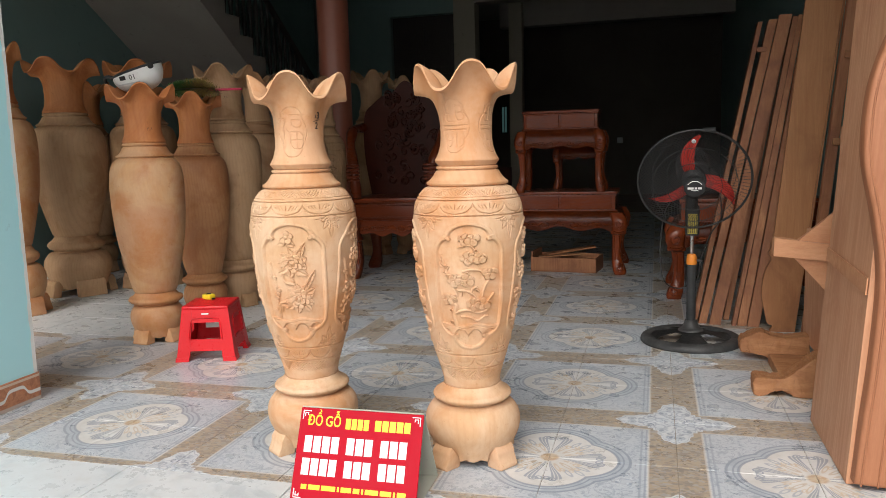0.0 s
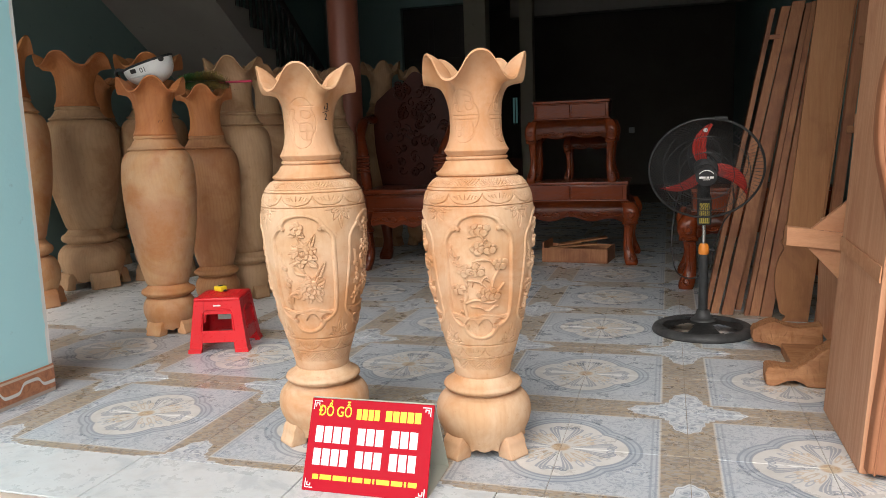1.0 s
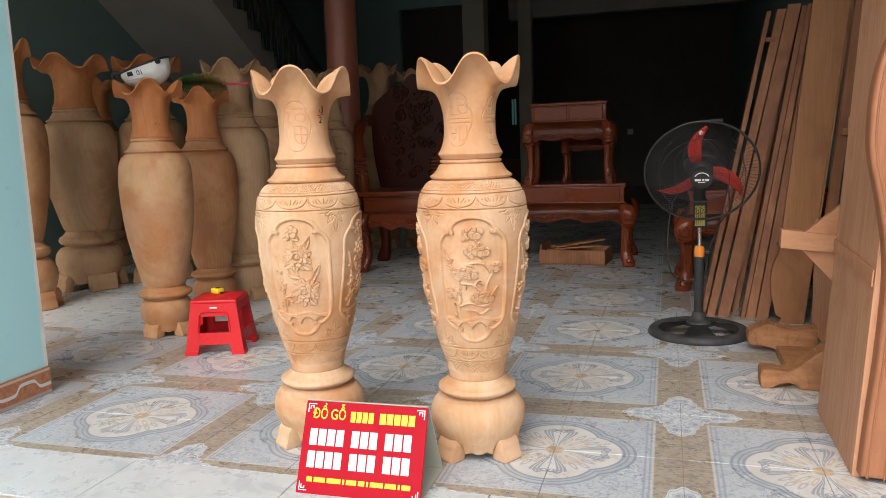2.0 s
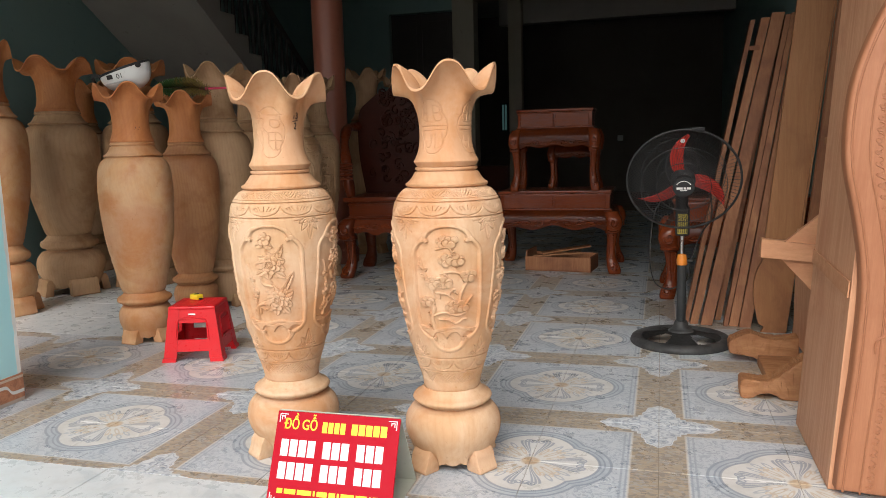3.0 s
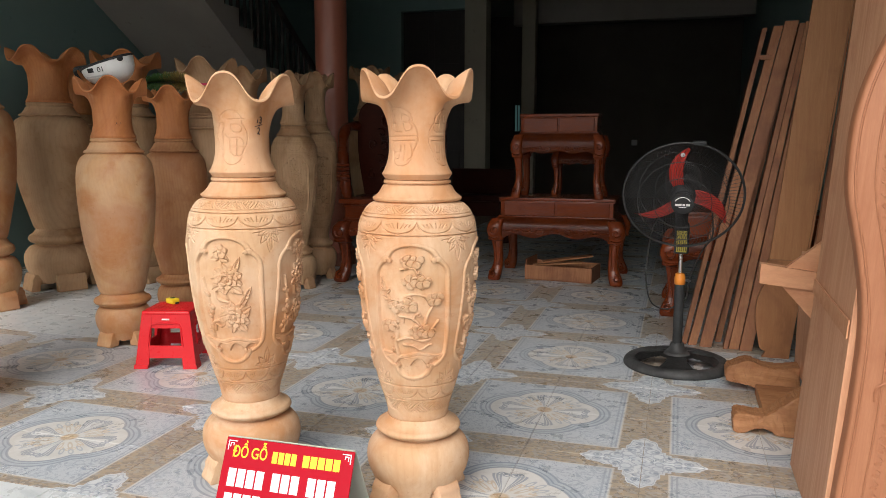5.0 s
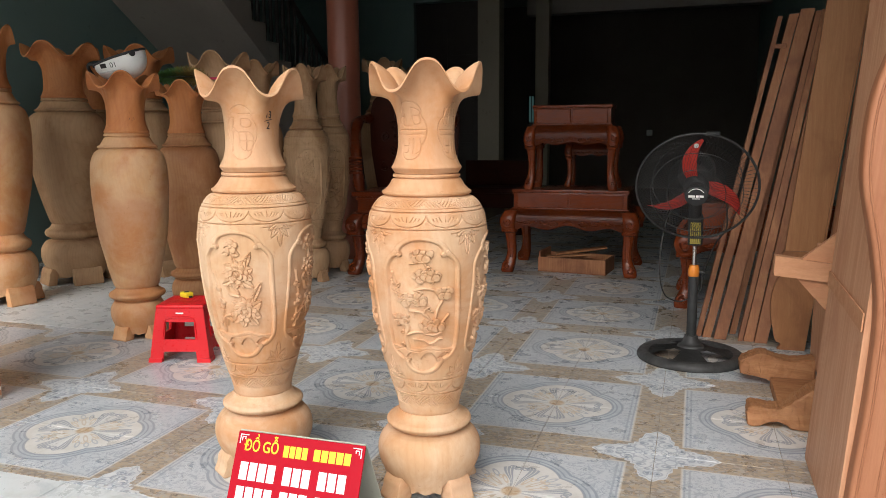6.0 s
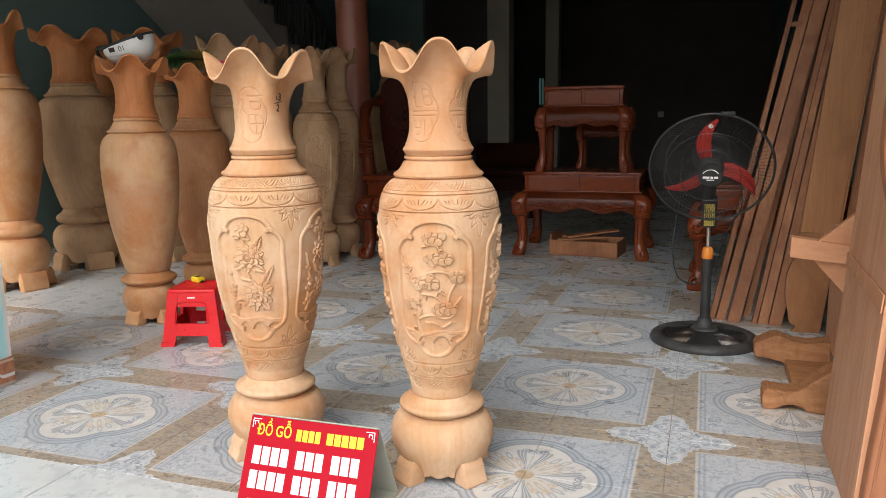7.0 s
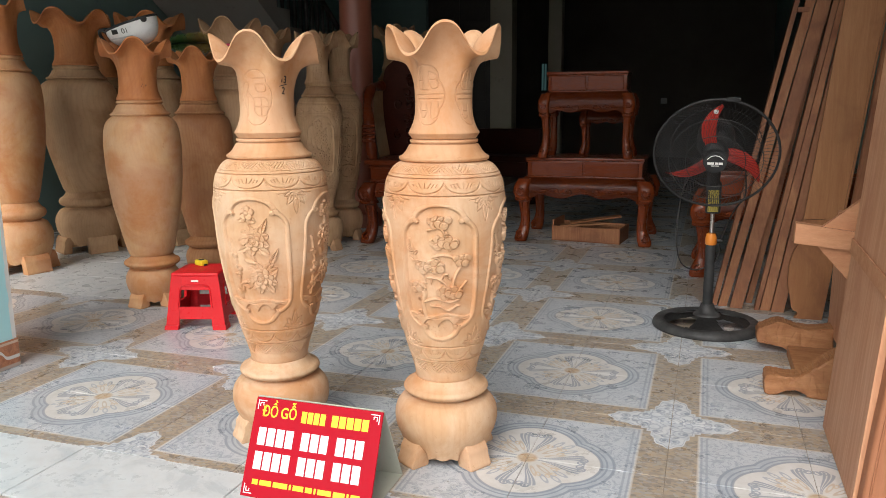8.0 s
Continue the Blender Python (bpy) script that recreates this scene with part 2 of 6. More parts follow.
def patterned_tile():
    """Printed floor tiles: four make a lobed medallion in a marbled square; tan bands with lace crosses between."""
    m = Mat("printed_floor_tile", 0.3)
    pos = m.place()
    x, y, z = m.xyz(pos)
    wob = m.noise(pos, 30, 2)
    fold = lambda c: m.f("ABSOLUTE", m.f("SUBTRACT", m.f("FLOORED_MODULO", m.f("ADD", c, 0.8), 0.8), 0.4))
    a, b = fold(x), fold(y)
    u, v = m.f("MAXIMUM", a, b), m.f("MINIMUM", a, b)
    both = lambda p, q: m.f("MULTIPLY", p, q)
    inv = lambda p: m.f("SUBTRACT", 1.0, p)
    less = lambda p, e, w=0.003: inv(m.step(p, e, w))
    line = lambda p, e, half: less(m.f("ABSOLUTE", m.f("SUBTRACT", p, e)), half, half * 0.9)
    dist = lambda cx, cy: m.vec("LENGTH", m.join(m.f("SUBTRACT", u, cx), m.f("SUBTRACT", v, cy)))

    # tan mosaic band
    flake = m.voronoi(m.vec("MULTIPLY", pos, (1, 1.5, 1)), 70, out="Color")
    fr, fg, fb = m.xyz(flake)
    cloud = m.noise(pos, 14, 5, 0.7)
    band = m.mix(m.step(m.f("ADD", m.f("MULTIPLY", fr, 0.5), m.f("MULTIPLY", cloud, 0.7)), 0.62, 0.25), (0.37, 0.30, 0.22), (0.235, 0.205, 0.175))
    band = m.mix(both(m.step(fg, 0.72, 0.1), 0.7), band, (0.36, 0.345, 0.33))
    band = m.mix(both(m.step(m.noise(pos, 55, 3), 0.62, 0.1), 0.6), band, (0.44, 0.31, 0.18))

    # marbled square with a lobed ring
    vein = m.noise(m.vec("MULTIPLY", pos, (1, 1, 1)), 26, 6, 0.75, 2.5)
    square = m.mix(m.step(vein, 0.53, 0.12), (0.47, 0.495, 0.52), (0.31, 0.345, 0.39))
    lobe = m.f("MINIMUM", m.f("SUBTRACT", m.vec("LENGTH", m.join(m.f("SUBTRACT", u, 0.085), v)), 0.162), m.f("SUBTRACT", dist(0.0, 0.0), 0.20))
    ring_fill = m.mix(m.step(m.noise(pos, 20, 4), 0.5, 0.3), (0.43, 0.465, 0.495), (0.35, 0.385, 0.43))
    square = m.mix(less(lobe, 0.010), square, ring_fill)
    inner = m.mix(m.step(cloud, 0.52, 0.3), (0.62, 0.605, 0.58), (0.54, 0.52, 0.485))
    square = m.mix(less(lobe, -0.026), square, inner)
    blue = (0.21, 0.24, 0.285)
    rings = m.f("MAXIMUM", line(lobe, 0.010, 0.0045), m.f("MAXIMUM", line(lobe, -0.010, 0.003), line(lobe, -0.026, 0.0045)))
    square = m.mix(both(rings, 0.8), square, blue)
    # four fleurs along the axes, each a sheaf of curling strokes round a white heart
    open_up = m.step(u, 0.10, 0.13)
    g = m.f("ADD", 0.010, m.f("MULTIPLY", open_up, 0.046))
    ratio = m.f("DIVIDE", v, g)
    tip = m.f("MULTIPLY", m.step(u, 0.034, 0.008), less(m.f("ADD", u, m.f("MULTIPLY", m.f("POWER", ratio, 2.0), 0.016)), 0.178, 0.006))
    petal = both(less(ratio, 0.55, 0.06), tip)
    square = m.mix(both(petal, 0.45), square, (0.60, 0.605, 0.61))
    strokes = m.f("MAXIMUM", line(ratio, 0.98, 0.085), m.f("MAXIMUM", line(ratio, 0.76, 0.075), line(ratio, 0.54, 0.075)))
    strokes = both(strokes, tip)
    curl = m.f("MAXIMUM", line(dist(0.166, 0.030), 0.011, 0.0028), line(dist(0.160, 0.013), 0.010, 0.0026))
    curl = m.f("MAXIMUM", curl, both(line(dist(0.150, 0.0), 0.020, 0.0025), m.step(u, 0.150, 0.01)))
    square = m.mix(both(m.f("MAXIMUM", strokes, curl), 0.8), square, (0.215, 0.245, 0.295))
    # slender drops between them
    for deg, p0, la, lb, dc in ((24, 0.085, 0.030, 0.0065, (0.50, 0.39, 0.27)), (33, 0.135, 0.026, 0.008, (0.30, 0.335, 0.385)), (45, 0.090, 0.034, 0.0075, (0.47, 0.37, 0.26)), (45, 0.150, 0.022, 0.0085, (0.32, 0.355, 0.40)), (30, 0.105, 0.012, 0.006, (0.55, 0.42, 0.27)), (40, 0.125, 0.010, 0.006, (0.55, 0.42, 0.27))):
        ca_, sa_ = math.cos(radians(deg)), math.sin(radians(deg))
        p = m.f("SUBTRACT", m.f("ADD", m.f("MULTIPLY", u, ca_), m.f("MULTIPLY", v, sa_)), p0)
        q = m.f("SUBTRACT", m.f("MULTIPLY", v, ca_), m.f("MULTIPLY", u, sa_))
        e = m.vec("LENGTH", m.join(m.f("DIVIDE", p, la), m.f("DIVIDE", q, lb)))
        square = m.mix(both(line(e, 0.85, 0.28), 0.75), square, dc)
    square = m.mix(both(less(dist(0, 0), 0.030, 0.014), 0.85), square, m.mix(m.step(fr, 0.5, 0.3), (0.40, 0.25, 0.12), (0.47, 0.35, 0.22)))
    col = m.mix(less(u, 0.312), band, square)
    # border lines of the square
    col = m.mix(both(line(u, 0.312, 0.0035), 0.55), col, (0.62, 0.58, 0.52))
    edge = m.f("MAXIMUM", line(a, 0.303, 0.003), line(a, 0.288, 0.0035))
    col = m.mix(both(both(edge, less(b, 0.305)), 0.65), col, (0.24, 0.27, 0.32))

    # lace cross where the bands meet
    ca, cb = m.f("SUBTRACT", 0.4, a), m.f("SUBTRACT", 0.4, b)
    rad = m.vec("LENGTH", m.join(ca, cb))
    ang = m.f("ARCTAN2", cb, ca)
    arm = m.f("POWER", m.f("ABSOLUTE", m.f("COSINE", m.f("MULTIPLY", ang, 2.0))), 3.2)
    reach = m.f("ADD", 0.112, m.f("MULTIPLY", arm, 0.092))
    reach = m.f("ADD", reach, m.f("MULTIPLY", m.f("COSINE", m.f("MULTIPLY", ang, 28.0)), 0.0055))
    gap = m.f("SUBTRACT", rad, reach)
    lace = m.mix(m.step(m.noise(pos, 24, 4), 0.5, 0.25), (0.58, 0.595, 0.605), (0.48, 0.51, 0.54))
    cu, cv = m.f("MAXIMUM", ca, cb), m.f("MINIMUM", ca, cb)
    cd = lambda px, py: m.vec("LENGTH", m.join(m.f("SUBTRACT", cu, px), m.f("SUBTRACT", cv, py)))
    curls = line(gap, -0.011, 0.0025)
    for px, py, r, h in ((0.150, 0.016, 0.013, 0.0035), (0.150, 0.016, 0.003, 0.004), (0.088, 0.030, 0.022, 0.003), (0.085, 0.036, 0.009, 0.004), (0.052, 0.052, 0.019, 0.003), (0.022, 0.012, 0.014, 0.0025), (0.115, 0.012, 0.012, 0.0025), (0.055, 0.015, 0.013, 0.0025)):
        curls = m.f("MAXIMUM", curls, line(cd(px, py), r, h))
    curls = both(curls, m.step(wob, 0.40, 0.16))
    lace = m.mix(both(curls, 0.75), lace, (0.27, 0.305, 0.36))
    comma = m.f("MAXIMUM", line(cd(0.118, 0.020), 0.004, 0.006), m.f("MAXIMUM", line(cd(0.150, 0.016), 0.002, 0.0055), m.f("MAXIMUM", line(cd(0.088, 0.046), 0.003, 0.006), line(cd(0.030, 0.004), 0.001, 0.005))))
    lace = m.mix(both(comma, 0.45), lace, (0.13, 0.16, 0.21))
    col = m.mix(less(gap, 0.0), col, lace)
    # foot-worn grime and a little dust
    grime = m.noise(pos, 2.3, 6, 0.65, 0.5)
    col = m.mix(m.span(grime, 0.45, 0.8, 0.0, 0.2), col, (0.34, 0.30, 0.25))
    spots = m.step(m.voronoi(pos, 16), 0.045, 0.02)
    col = m.mix(both(inv(spots), 0.5), col, (0.16, 0.13, 0.10))
    m.colour(col)
    m.rough(m.span(m.noise(pos, 8, 5, 0.7), 0.3, 0.75, 0.22, 0.42))
    m.bump(m.noise(pos, 5, 3), 0.12, 0.004)
    return m.m


def white_tile():
    m = Mat("white_glazed_tile", 0.3)
    pos = m.place()
    vein = m.noise(pos, 5, 6, 0.7, 1.8)
    c = m.mix(m.step(vein, 0.55, 0.15), (0.56, 0.58, 0.585), (0.46, 0.49, 0.505))
    dirt = m.noise(pos, 11, 6, 0.7)
    c = m.mix(m.span(dirt, 0.5, 0.8, 0, 0.4), c, (0.36, 0.34, 0.31))
    spots = m.step(m.voronoi(pos, 11), 0.05, 0.02)
    c = m.mix(m.f("MULTIPLY", m.f("SUBTRACT", 1.0, spots), 0.6), c, (0.14, 0.13, 0.12))
    m.colour(c)
    m.rough(m.span(dirt, 0.3, 0.75, 0.2, 0.45))
    m.bump(m.noise(pos, 4, 3), 0.1, 0.004)
    return m.m


def skirting_tile():
    """Orange-brown marbled wall tile with a white scroll line."""
    m = Mat("orange_skirting_tile", 0.3)
    pos = m.place()
    x, y, z = m.xyz(pos)
    n = m.noise(pos, 22, 6, 0.7, 1.5)
    c = m.mix(m.step(n, 0.5, 0.25), (0.52, 0.22, 0.11), (0.36, 0.14, 0.07))
    ph = m.f("SINE", m.f("MULTIPLY", y, 31.4))
    wave = m.f("ADD", 0.062, m.f("MULTIPLY", m.f("TANH", m.f("MULTIPLY", ph, 2.6)), 0.018))
    d = m.f("ABSOLUTE", m.f("SUBTRACT", z, wave))
    c = m.mix(m.f("SUBTRACT", 1.0, m.step(d, 0.007, 0.004)), c, (0.72, 0.70, 0.66))
    d2 = m.f("ABSOLUTE", m.f("SUBTRACT", z, 0.106))
    c = m.mix(m.f("SUBTRACT", 1.0, m.step(d2, 0.005, 0.003)), c, (0.60, 0.46, 0.36))
    c = m.mix(m.f("SUBTRACT", 1.0, m.step(z, 0.016, 0.006)), c, (0.50, 0.40, 0.33))
    m.colour(c)
    m.bump(n, 0.1, 0.002)
    return m.m


M_TILE, M_WTILE, M_SKIRT = patterned_tile(), white_tile(), skirting_tile()


# ---- mesh helpers ----
def mesh_ob(name, bm, material, parent=None, label="", smooth=False):
    me = bpy.data.meshes.new(name)
    bmesh.ops.recalc_face_normals(bm, faces=bm.faces[:])
    bm.to_mesh(me)
    bm.free()
    for mt in (material if isinstance(material, (list, tuple)) else (material,)):
        me.materials.append(mt)
    if smooth:
        me.shade_smooth()
        me.set_sharp_from_angle(angle=radians(smooth if smooth > 1 else 40))
    ob = new(name, me)
    if parent:
        ob.parent = parent
    if label:
        tagged(ob, label)
    return ob


def part(name, bm, material, parent, label="", smooth=False):
    return mesh_ob(name, bm, material, parent, label, smooth)


def thing(name, m, label, category, group="", kind=""):
    ob = new(name)
    ob.matrix_basis = m
    ob.empty_display_size = 0.1
    return tagged(ob, label, category, group, kind)


def box(bm, x0, x1, y0, y1, z0, z1, bevel=0.0, m=None, seg=2):
    r = bmesh.ops.create_cube(bm, size=1)
    vs = r["verts"]
    for q in vs:
        q.co = Vector(((x0 + x1) / 2 + q.co.x * (x1 - x0), (y0 + y1) / 2 + q.co.y * (y1 - y0), (z0 + z1) / 2 + q.co.z * (z1 - z0)))
    if bevel:
        es = list({e for q in vs for e in q.link_edges})
        out = bmesh.ops.bevel(bm, geom=es, offset=bevel, segments=seg, affect="EDGES", profile=0.6)
        vs = list({q for q in out["verts"]} | {q for q in vs if q.is_valid})
    if m is not None:
        bmesh.ops.transform(bm, matrix=m, verts=vs)
    return vs


def lathe(bm, prof, seg=48, cap0=True, cap1=True, shape=None, m=None):
    """A turned form from (r, z) pairs; shape(angle, i) may give another (r, z)."""
    rings = []
    for i, (r, z) in enumerate(prof):
        ring = []
        for k in range(seg):
            t = 2 * math.pi * k / seg
            rr, zz = shape(t, i) if shape else (r, z)
            p = Vector((rr * math.cos(t), rr * math.sin(t), zz))
            ring.append(bm.verts.new(m @ p if m is not None else p))
        rings.append(ring)
    for p, q in zip(rings, rings[1:]):
        for k in range(seg):
            bm.faces.new((p[k], p[(k + 1) % seg], q[(k + 1) % seg], q[k]))
    if cap0:
        bm.faces.new(rings[0][::-1])
    if cap1:
        bm.faces.new(rings[-1])
    return rings


def tube(bm, pts, r, seg=8, closed=False, radii=None):
    """A round bar along points."""
    pts = [Vector(p) for p in pts]
    n = len(pts)
    rings = []
    side = None
    for i, p in enumerate(pts):
        a = pts[(i - 1) % n] if closed or i > 0 else p
        c = pts[(i + 1) % n] if closed or i < n - 1 else p
        d = (c - a).normalized()
        if side is None:
            side = d.orthogonal().normalized()
        side = (side - d * side.dot(d)).normalized()
        up = d.cross(side)
        rr = radii[i] if radii else r
        rings.append([bm.verts.new(p + rr * (math.cos(2 * math.pi * k / seg) * side + math.sin(2 * math.pi * k / seg) * up)) for k in range(seg)])
    pairs = list(zip(rings, rings[1:])) + ([(rings[-1], rings[0])] if closed else [])
    for p, q in pairs:
        for k in range(seg):
            bm.faces.new((p[k], p[(k + 1) % seg], q[(k + 1) % seg], q[k]))
    if not closed:
        bm.faces.new(rings[0][::-1])
        bm.faces.new(rings[-1])


def slab(bm, outline, depth, m=None):
    """A flat plate with a 2D outline (x, z), thick along y."""
    front = [bm.verts.new((x, 0, z)) for x, z in outline]
    back = [bm.verts.new((x, depth, z)) for x, z in outline]
    bm.faces.new(front)
    bm.faces.new(back[::-1])
    n = len(outline)
    for i in range(n):
        bm.faces.new((front[i], back[i], back[(i + 1) % n], front[(i + 1) % n]))
    if m is not None:
        bmesh.ops.transform(bm, matrix=m, verts=front + back)
    return front + back


def smoothed(pts, steps=4):
    """Catmull-Rom through 2D or 3D points."""
    out = []
    p = [Vector(q) for q in pts]
    for i in range(len(p) - 1):
        a, b, c, d = p[max(i - 1, 0)], p[i], p[i + 1], p[min(i + 2, len(p) - 1)]
        for k in range(steps):
            t = k / steps
            out.append(0.5 * ((2 * b) + (c - a) * t + (2 * a - 5 * b + 4 * c - d) * t * t + (3 * b - a - 3 * c + d) * t ** 3))
    out.append(p[-1])
    return [tuple(q) for q in out]


# ---- the building ----
FRONT, EAST, WEST, BACK, CEIL = -0.755, 1.12, -5.3, 8.6, 3.6


def wall(name, boxes, material, label="", bevel=0.0):
    bm = bmesh.new()
    for b in boxes:
        box(bm, *b, bevel=bevel)
    return tagged(mesh_ob(name, bm, material), label, "wall", kind="structure")


floor = thing("floor", pose(0, 0, 0), "floor of printed ceramic tiles with tan bands and blue-grey medallions", "floor", kind="structure")
bm = bmesh.new()
box(bm, WEST - 0.2, EAST + 0.2, FRONT, 13.0, -0.30, -0.0035)
part("grout_bed", bm, M_GROUT, floor)

bm = bmesh.new()
box(bm, -400, 400, -400, 400, -0.60, -0.36)
ground = tagged(mesh_ob("ground", bm, M_CONCRETE), "grey concrete street in front of the shop", "ground", kind="structure")

wall_west = wall("wall_west", [(WEST - 0.2, WEST, FRONT, 13.0, -0.3, CEIL)], M_TEAL_SHADE, "teal painted side wall behind the vases, colour darkened as room shade")
wall_east = wall("wall_east", [(EAST, EAST + 0.2, FRONT, 13.0, -0.3, CEIL)], M_TEAL_SHADE, "teal painted side wall behind leaning planks, colour darkened as room shade")
wall_north = wall("wall_north", [(WEST, -4.03, BACK, BACK + 0.18, -0.3, CEIL), (-4.03, -3.03, BACK, BACK + 0.18, 3.03, CEIL)], M_TEAL_SHADE, "teal back wall with a dark doorway, colour darkened as room shade")
wall_far = wall("wall_far", [(WEST - 0.2, EAST + 0.2, 13.0, 13.2, -0.3, CEIL)], M_DIM_PLASTER, "far plaster wall of the deep room, coloured dark as shade")
ceiling = wall("ceiling", [(WEST - 0.2, EAST + 0.2, FRONT, 13.2, CEIL, CEIL + 0.25)], M_CEIL, "white plaster ceiling over the shop")
facade = wall("wall_south", [(-11.0, WEST, FRONT, -0.35, -0.36, 6.0), (EAST, 7.0, FRONT, -0.35, -0.36, 6.0), (WEST, EAST, FRONT, -0.45, 2.68, 6.0)], M_TEAL, "pale teal painted shop front over the wide opening")
beam = wall("ceiling_beam", [(-2.70, EAST, BACK, BACK + 0.25, 3.15, CEIL)], M_PLASTER, "plaster beam across the deep room")
beam2 = wall("far_beam", [(-2.70, EAST, 10.5, 10.75, 3.05, CEIL)], M_PLASTER, "plaster beam deep in the room")

# the pale pier beside the opening, with its skirting tiles
pier = thing("pier", pose(-2.6, -0.23, 0), "pale teal painted pier with orange skirting tiles beside the opening", "wall", kind="structure")
bm = bmesh.new()
box(bm, -0.55, 0.0, FRONT + 0.23, 0.0, -0.0, 2.68, 0.006)
part("shaft", bm, M_TEAL, pier)
bm = bmesh.new()
rs = random.Random(5)
zs = [0.118 + 0.028 * i for i in range(91)]
vs = []
for z in zs:
    w = 0.010 + 0.007 * rs.random()
    vs.append((bm.verts.new((0.0025, -w, z)), bm.verts.new((0.0035, 0.003, z)), bm.verts.new((-0.02, 0.003, z))))
for p, q in zip(vs, vs[1:]):
    bm.faces.new((p[0], p[1], q[1], q[0]))
    bm.faces.new((p[1], p[2], q[2], q[1]))
part("bare_corner", bm, M_EDGE_WHITE, pier, "scraped white plaster corner edge")
for k in range(2):
    bm = bmesh.new()
    box(bm, 0.001, 0.010, -0.262 * (k + 1) + 0.003, -0.262 * k + 0.006, 0.0, 0.117, 0.002, seg=1)
    part("skirting_tile", bm, M_SKIRT, pier)
bm = bmesh.new()
box(bm, -0.55, 0.006, 0.001, 0.010, 0.0, 0.117, 0.002, seg=1)
part("skirting_tile", bm, M_SKIRT, pier)

# step outside the opening
step = thing("doorstep", pose(0, 0, 0), "white glazed tile doorstep with a red-brown nosing", "step", kind="structure")
bm = bmesh.new()
box(bm, -6.0, 2.4, -1.07, FRONT - 0.002, -0.36, -0.006)
part("step_base", bm, M_GROUT, step)
bm = bmesh.new()
box(bm, -6.0, 2.4, -1.105, -1.071, -0.06, -0.001, 0.006)
part("nosing", bm, M_SKIRT, step, "red-brown tile nosing along the step edge")
bm = bmesh.new()
box(bm, -0.2985, 0.2985, -0.1555, 0.1555, -0.01, 0, 0.002, seg=1)
tile_mesh = mesh_ob("white_tile", bm, M_WTILE, step)
tile_mesh.location = (-1.435, -0.913, 0)
for i in range(-7, 6):
    if i:
        o = new("white_tile", tile_mesh.data)
        o.parent = step
        o.location = (-1.435 + 0.6 * i, -0.913, 0)

# round red-brown column and the pale pillars further in
bm = bmesh.new()
lathe(bm, [(0.19, 0), (0.19, 0.12), (0.16, 0.15), (0.136, 0.2), (0.136, 3.3), (0.16, 3.35), (0.18, 3.598)], 40)
column = tagged(mesh_ob("column", bm, M_COLUMN, smooth=35), "round red-brown painted column", "column", kind="structure")
column.location = (-2.82, 3.59, 0)
for nm, x0, x1, y0, y1 in (("pillar_1", -3.03, -2.70, BACK - 0.004, BACK + 0.3), ("pillar_2", -2.49, -2.27, 10.2, 10.42)):
    bm = bmesh.new()
    box(bm, x0, x1, y0, y1, 0, CEIL - 0.002, 0.008)
    tagged(mesh_ob(nm, bm, M_CREAM), "cream painted square pillar deep in the room", "pillar", kind="structure")

# dark double door standing in the doorway
door = thing("door_1", pose(-4.025, BACK + 0.08, 0), "dark wooden door closed in the teal back wall", "door", kind="structure")
for k in range(2):
    bm = bmesh.new()
    box(bm, 0.004 + 0.494 * k, 0.492 + 0.494 * k, 0, 0.04, 0.0, 3.02, 0.004)
    leaf = part("door_leaf", bm, M_DARK, door)
    for z0, z1 in ((0.15, 0.95), (1.08, 2.15), (2.25, 2.9)):
        bm = bmesh.new()
        box(bm, 0.08 + 0.494 * k, 0.41 + 0.494 * k, -0.012, 0.001, z0, z1, 0.008)
        part("door_panel", bm, M_DARK, leaf)

# small window with greenish daylight far inside
win = thing("window_1", pose(-3.12, 12.98, 1.57), "small far window with greenish daylight behind bars", "window", kind="structure")
mg = Mat("green_daylight", 0.5)
mg.colour((0.02, 0.05, 0.05))
mg.bsdf.inputs["Emission Color"].default_value = (0.30, 0.62, 0.60, 1)
mg.bsdf.inputs["Emission Strength"].default_value = 0.07
bm = bmesh.new()
box(bm, -0.05, 0.05, -0.004, 0.0, -0.26, 0.26)
part("pane", bm, mg.m, win)
bm = bmesh.new()
for b in ((-0.08, -0.05, -0.26, 0.26), (0.05, 0.08, -0.26, 0.26), (-0.08, 0.08, 0.26, 0.29), (-0.08, 0.08, -0.29, -0.26), (-0.006, 0.006, -0.26, 0.26)):
    box(bm, b[0], b[1], -0.03, -0.001, b[2], b[3])
part("window_frame", bm, M_DARK, win)

socket = thing("wall_socket", pose(-0.78, 12.985, 1.08), "small white socket on the far wall", "socket")
bm = bmesh.new()
box(bm, -0.055, 0.055, -0.02, 0.014, -0.055, 0.055, 0.008)
part("plate", bm, M_GREY_BAR, socket)

# stairs rising toward the street along the west wall
stair = thing("staircase", pose(-4.12, 4.5, 2.03), "plaster staircase with a dark baluster railing rising along the wall", "staircase", kind="structure")
N_UP, N_DOWN, RUN, RISE = 8, 11, 0.25, 0.172
outline = []
for i in range(-N_DOWN, N_UP + 1):
    outline += [(-RUN * i, RISE * i), (-RUN * i, RISE * (i + 1))]
outline += [(-RUN * (N_UP + 1), RISE * (N_UP + 1)), (-RUN * (N_UP + 1), RISE * (N_UP + 1) - 0.30), (RUN * N_DOWN, -RISE * N_DOWN - 0.08)]
bm = bmesh.new()
slab(bm, outline, 1.17, pose(0, 0, 0, 0, 0, 90))
part("flight", bm, M_PLASTER, stair)
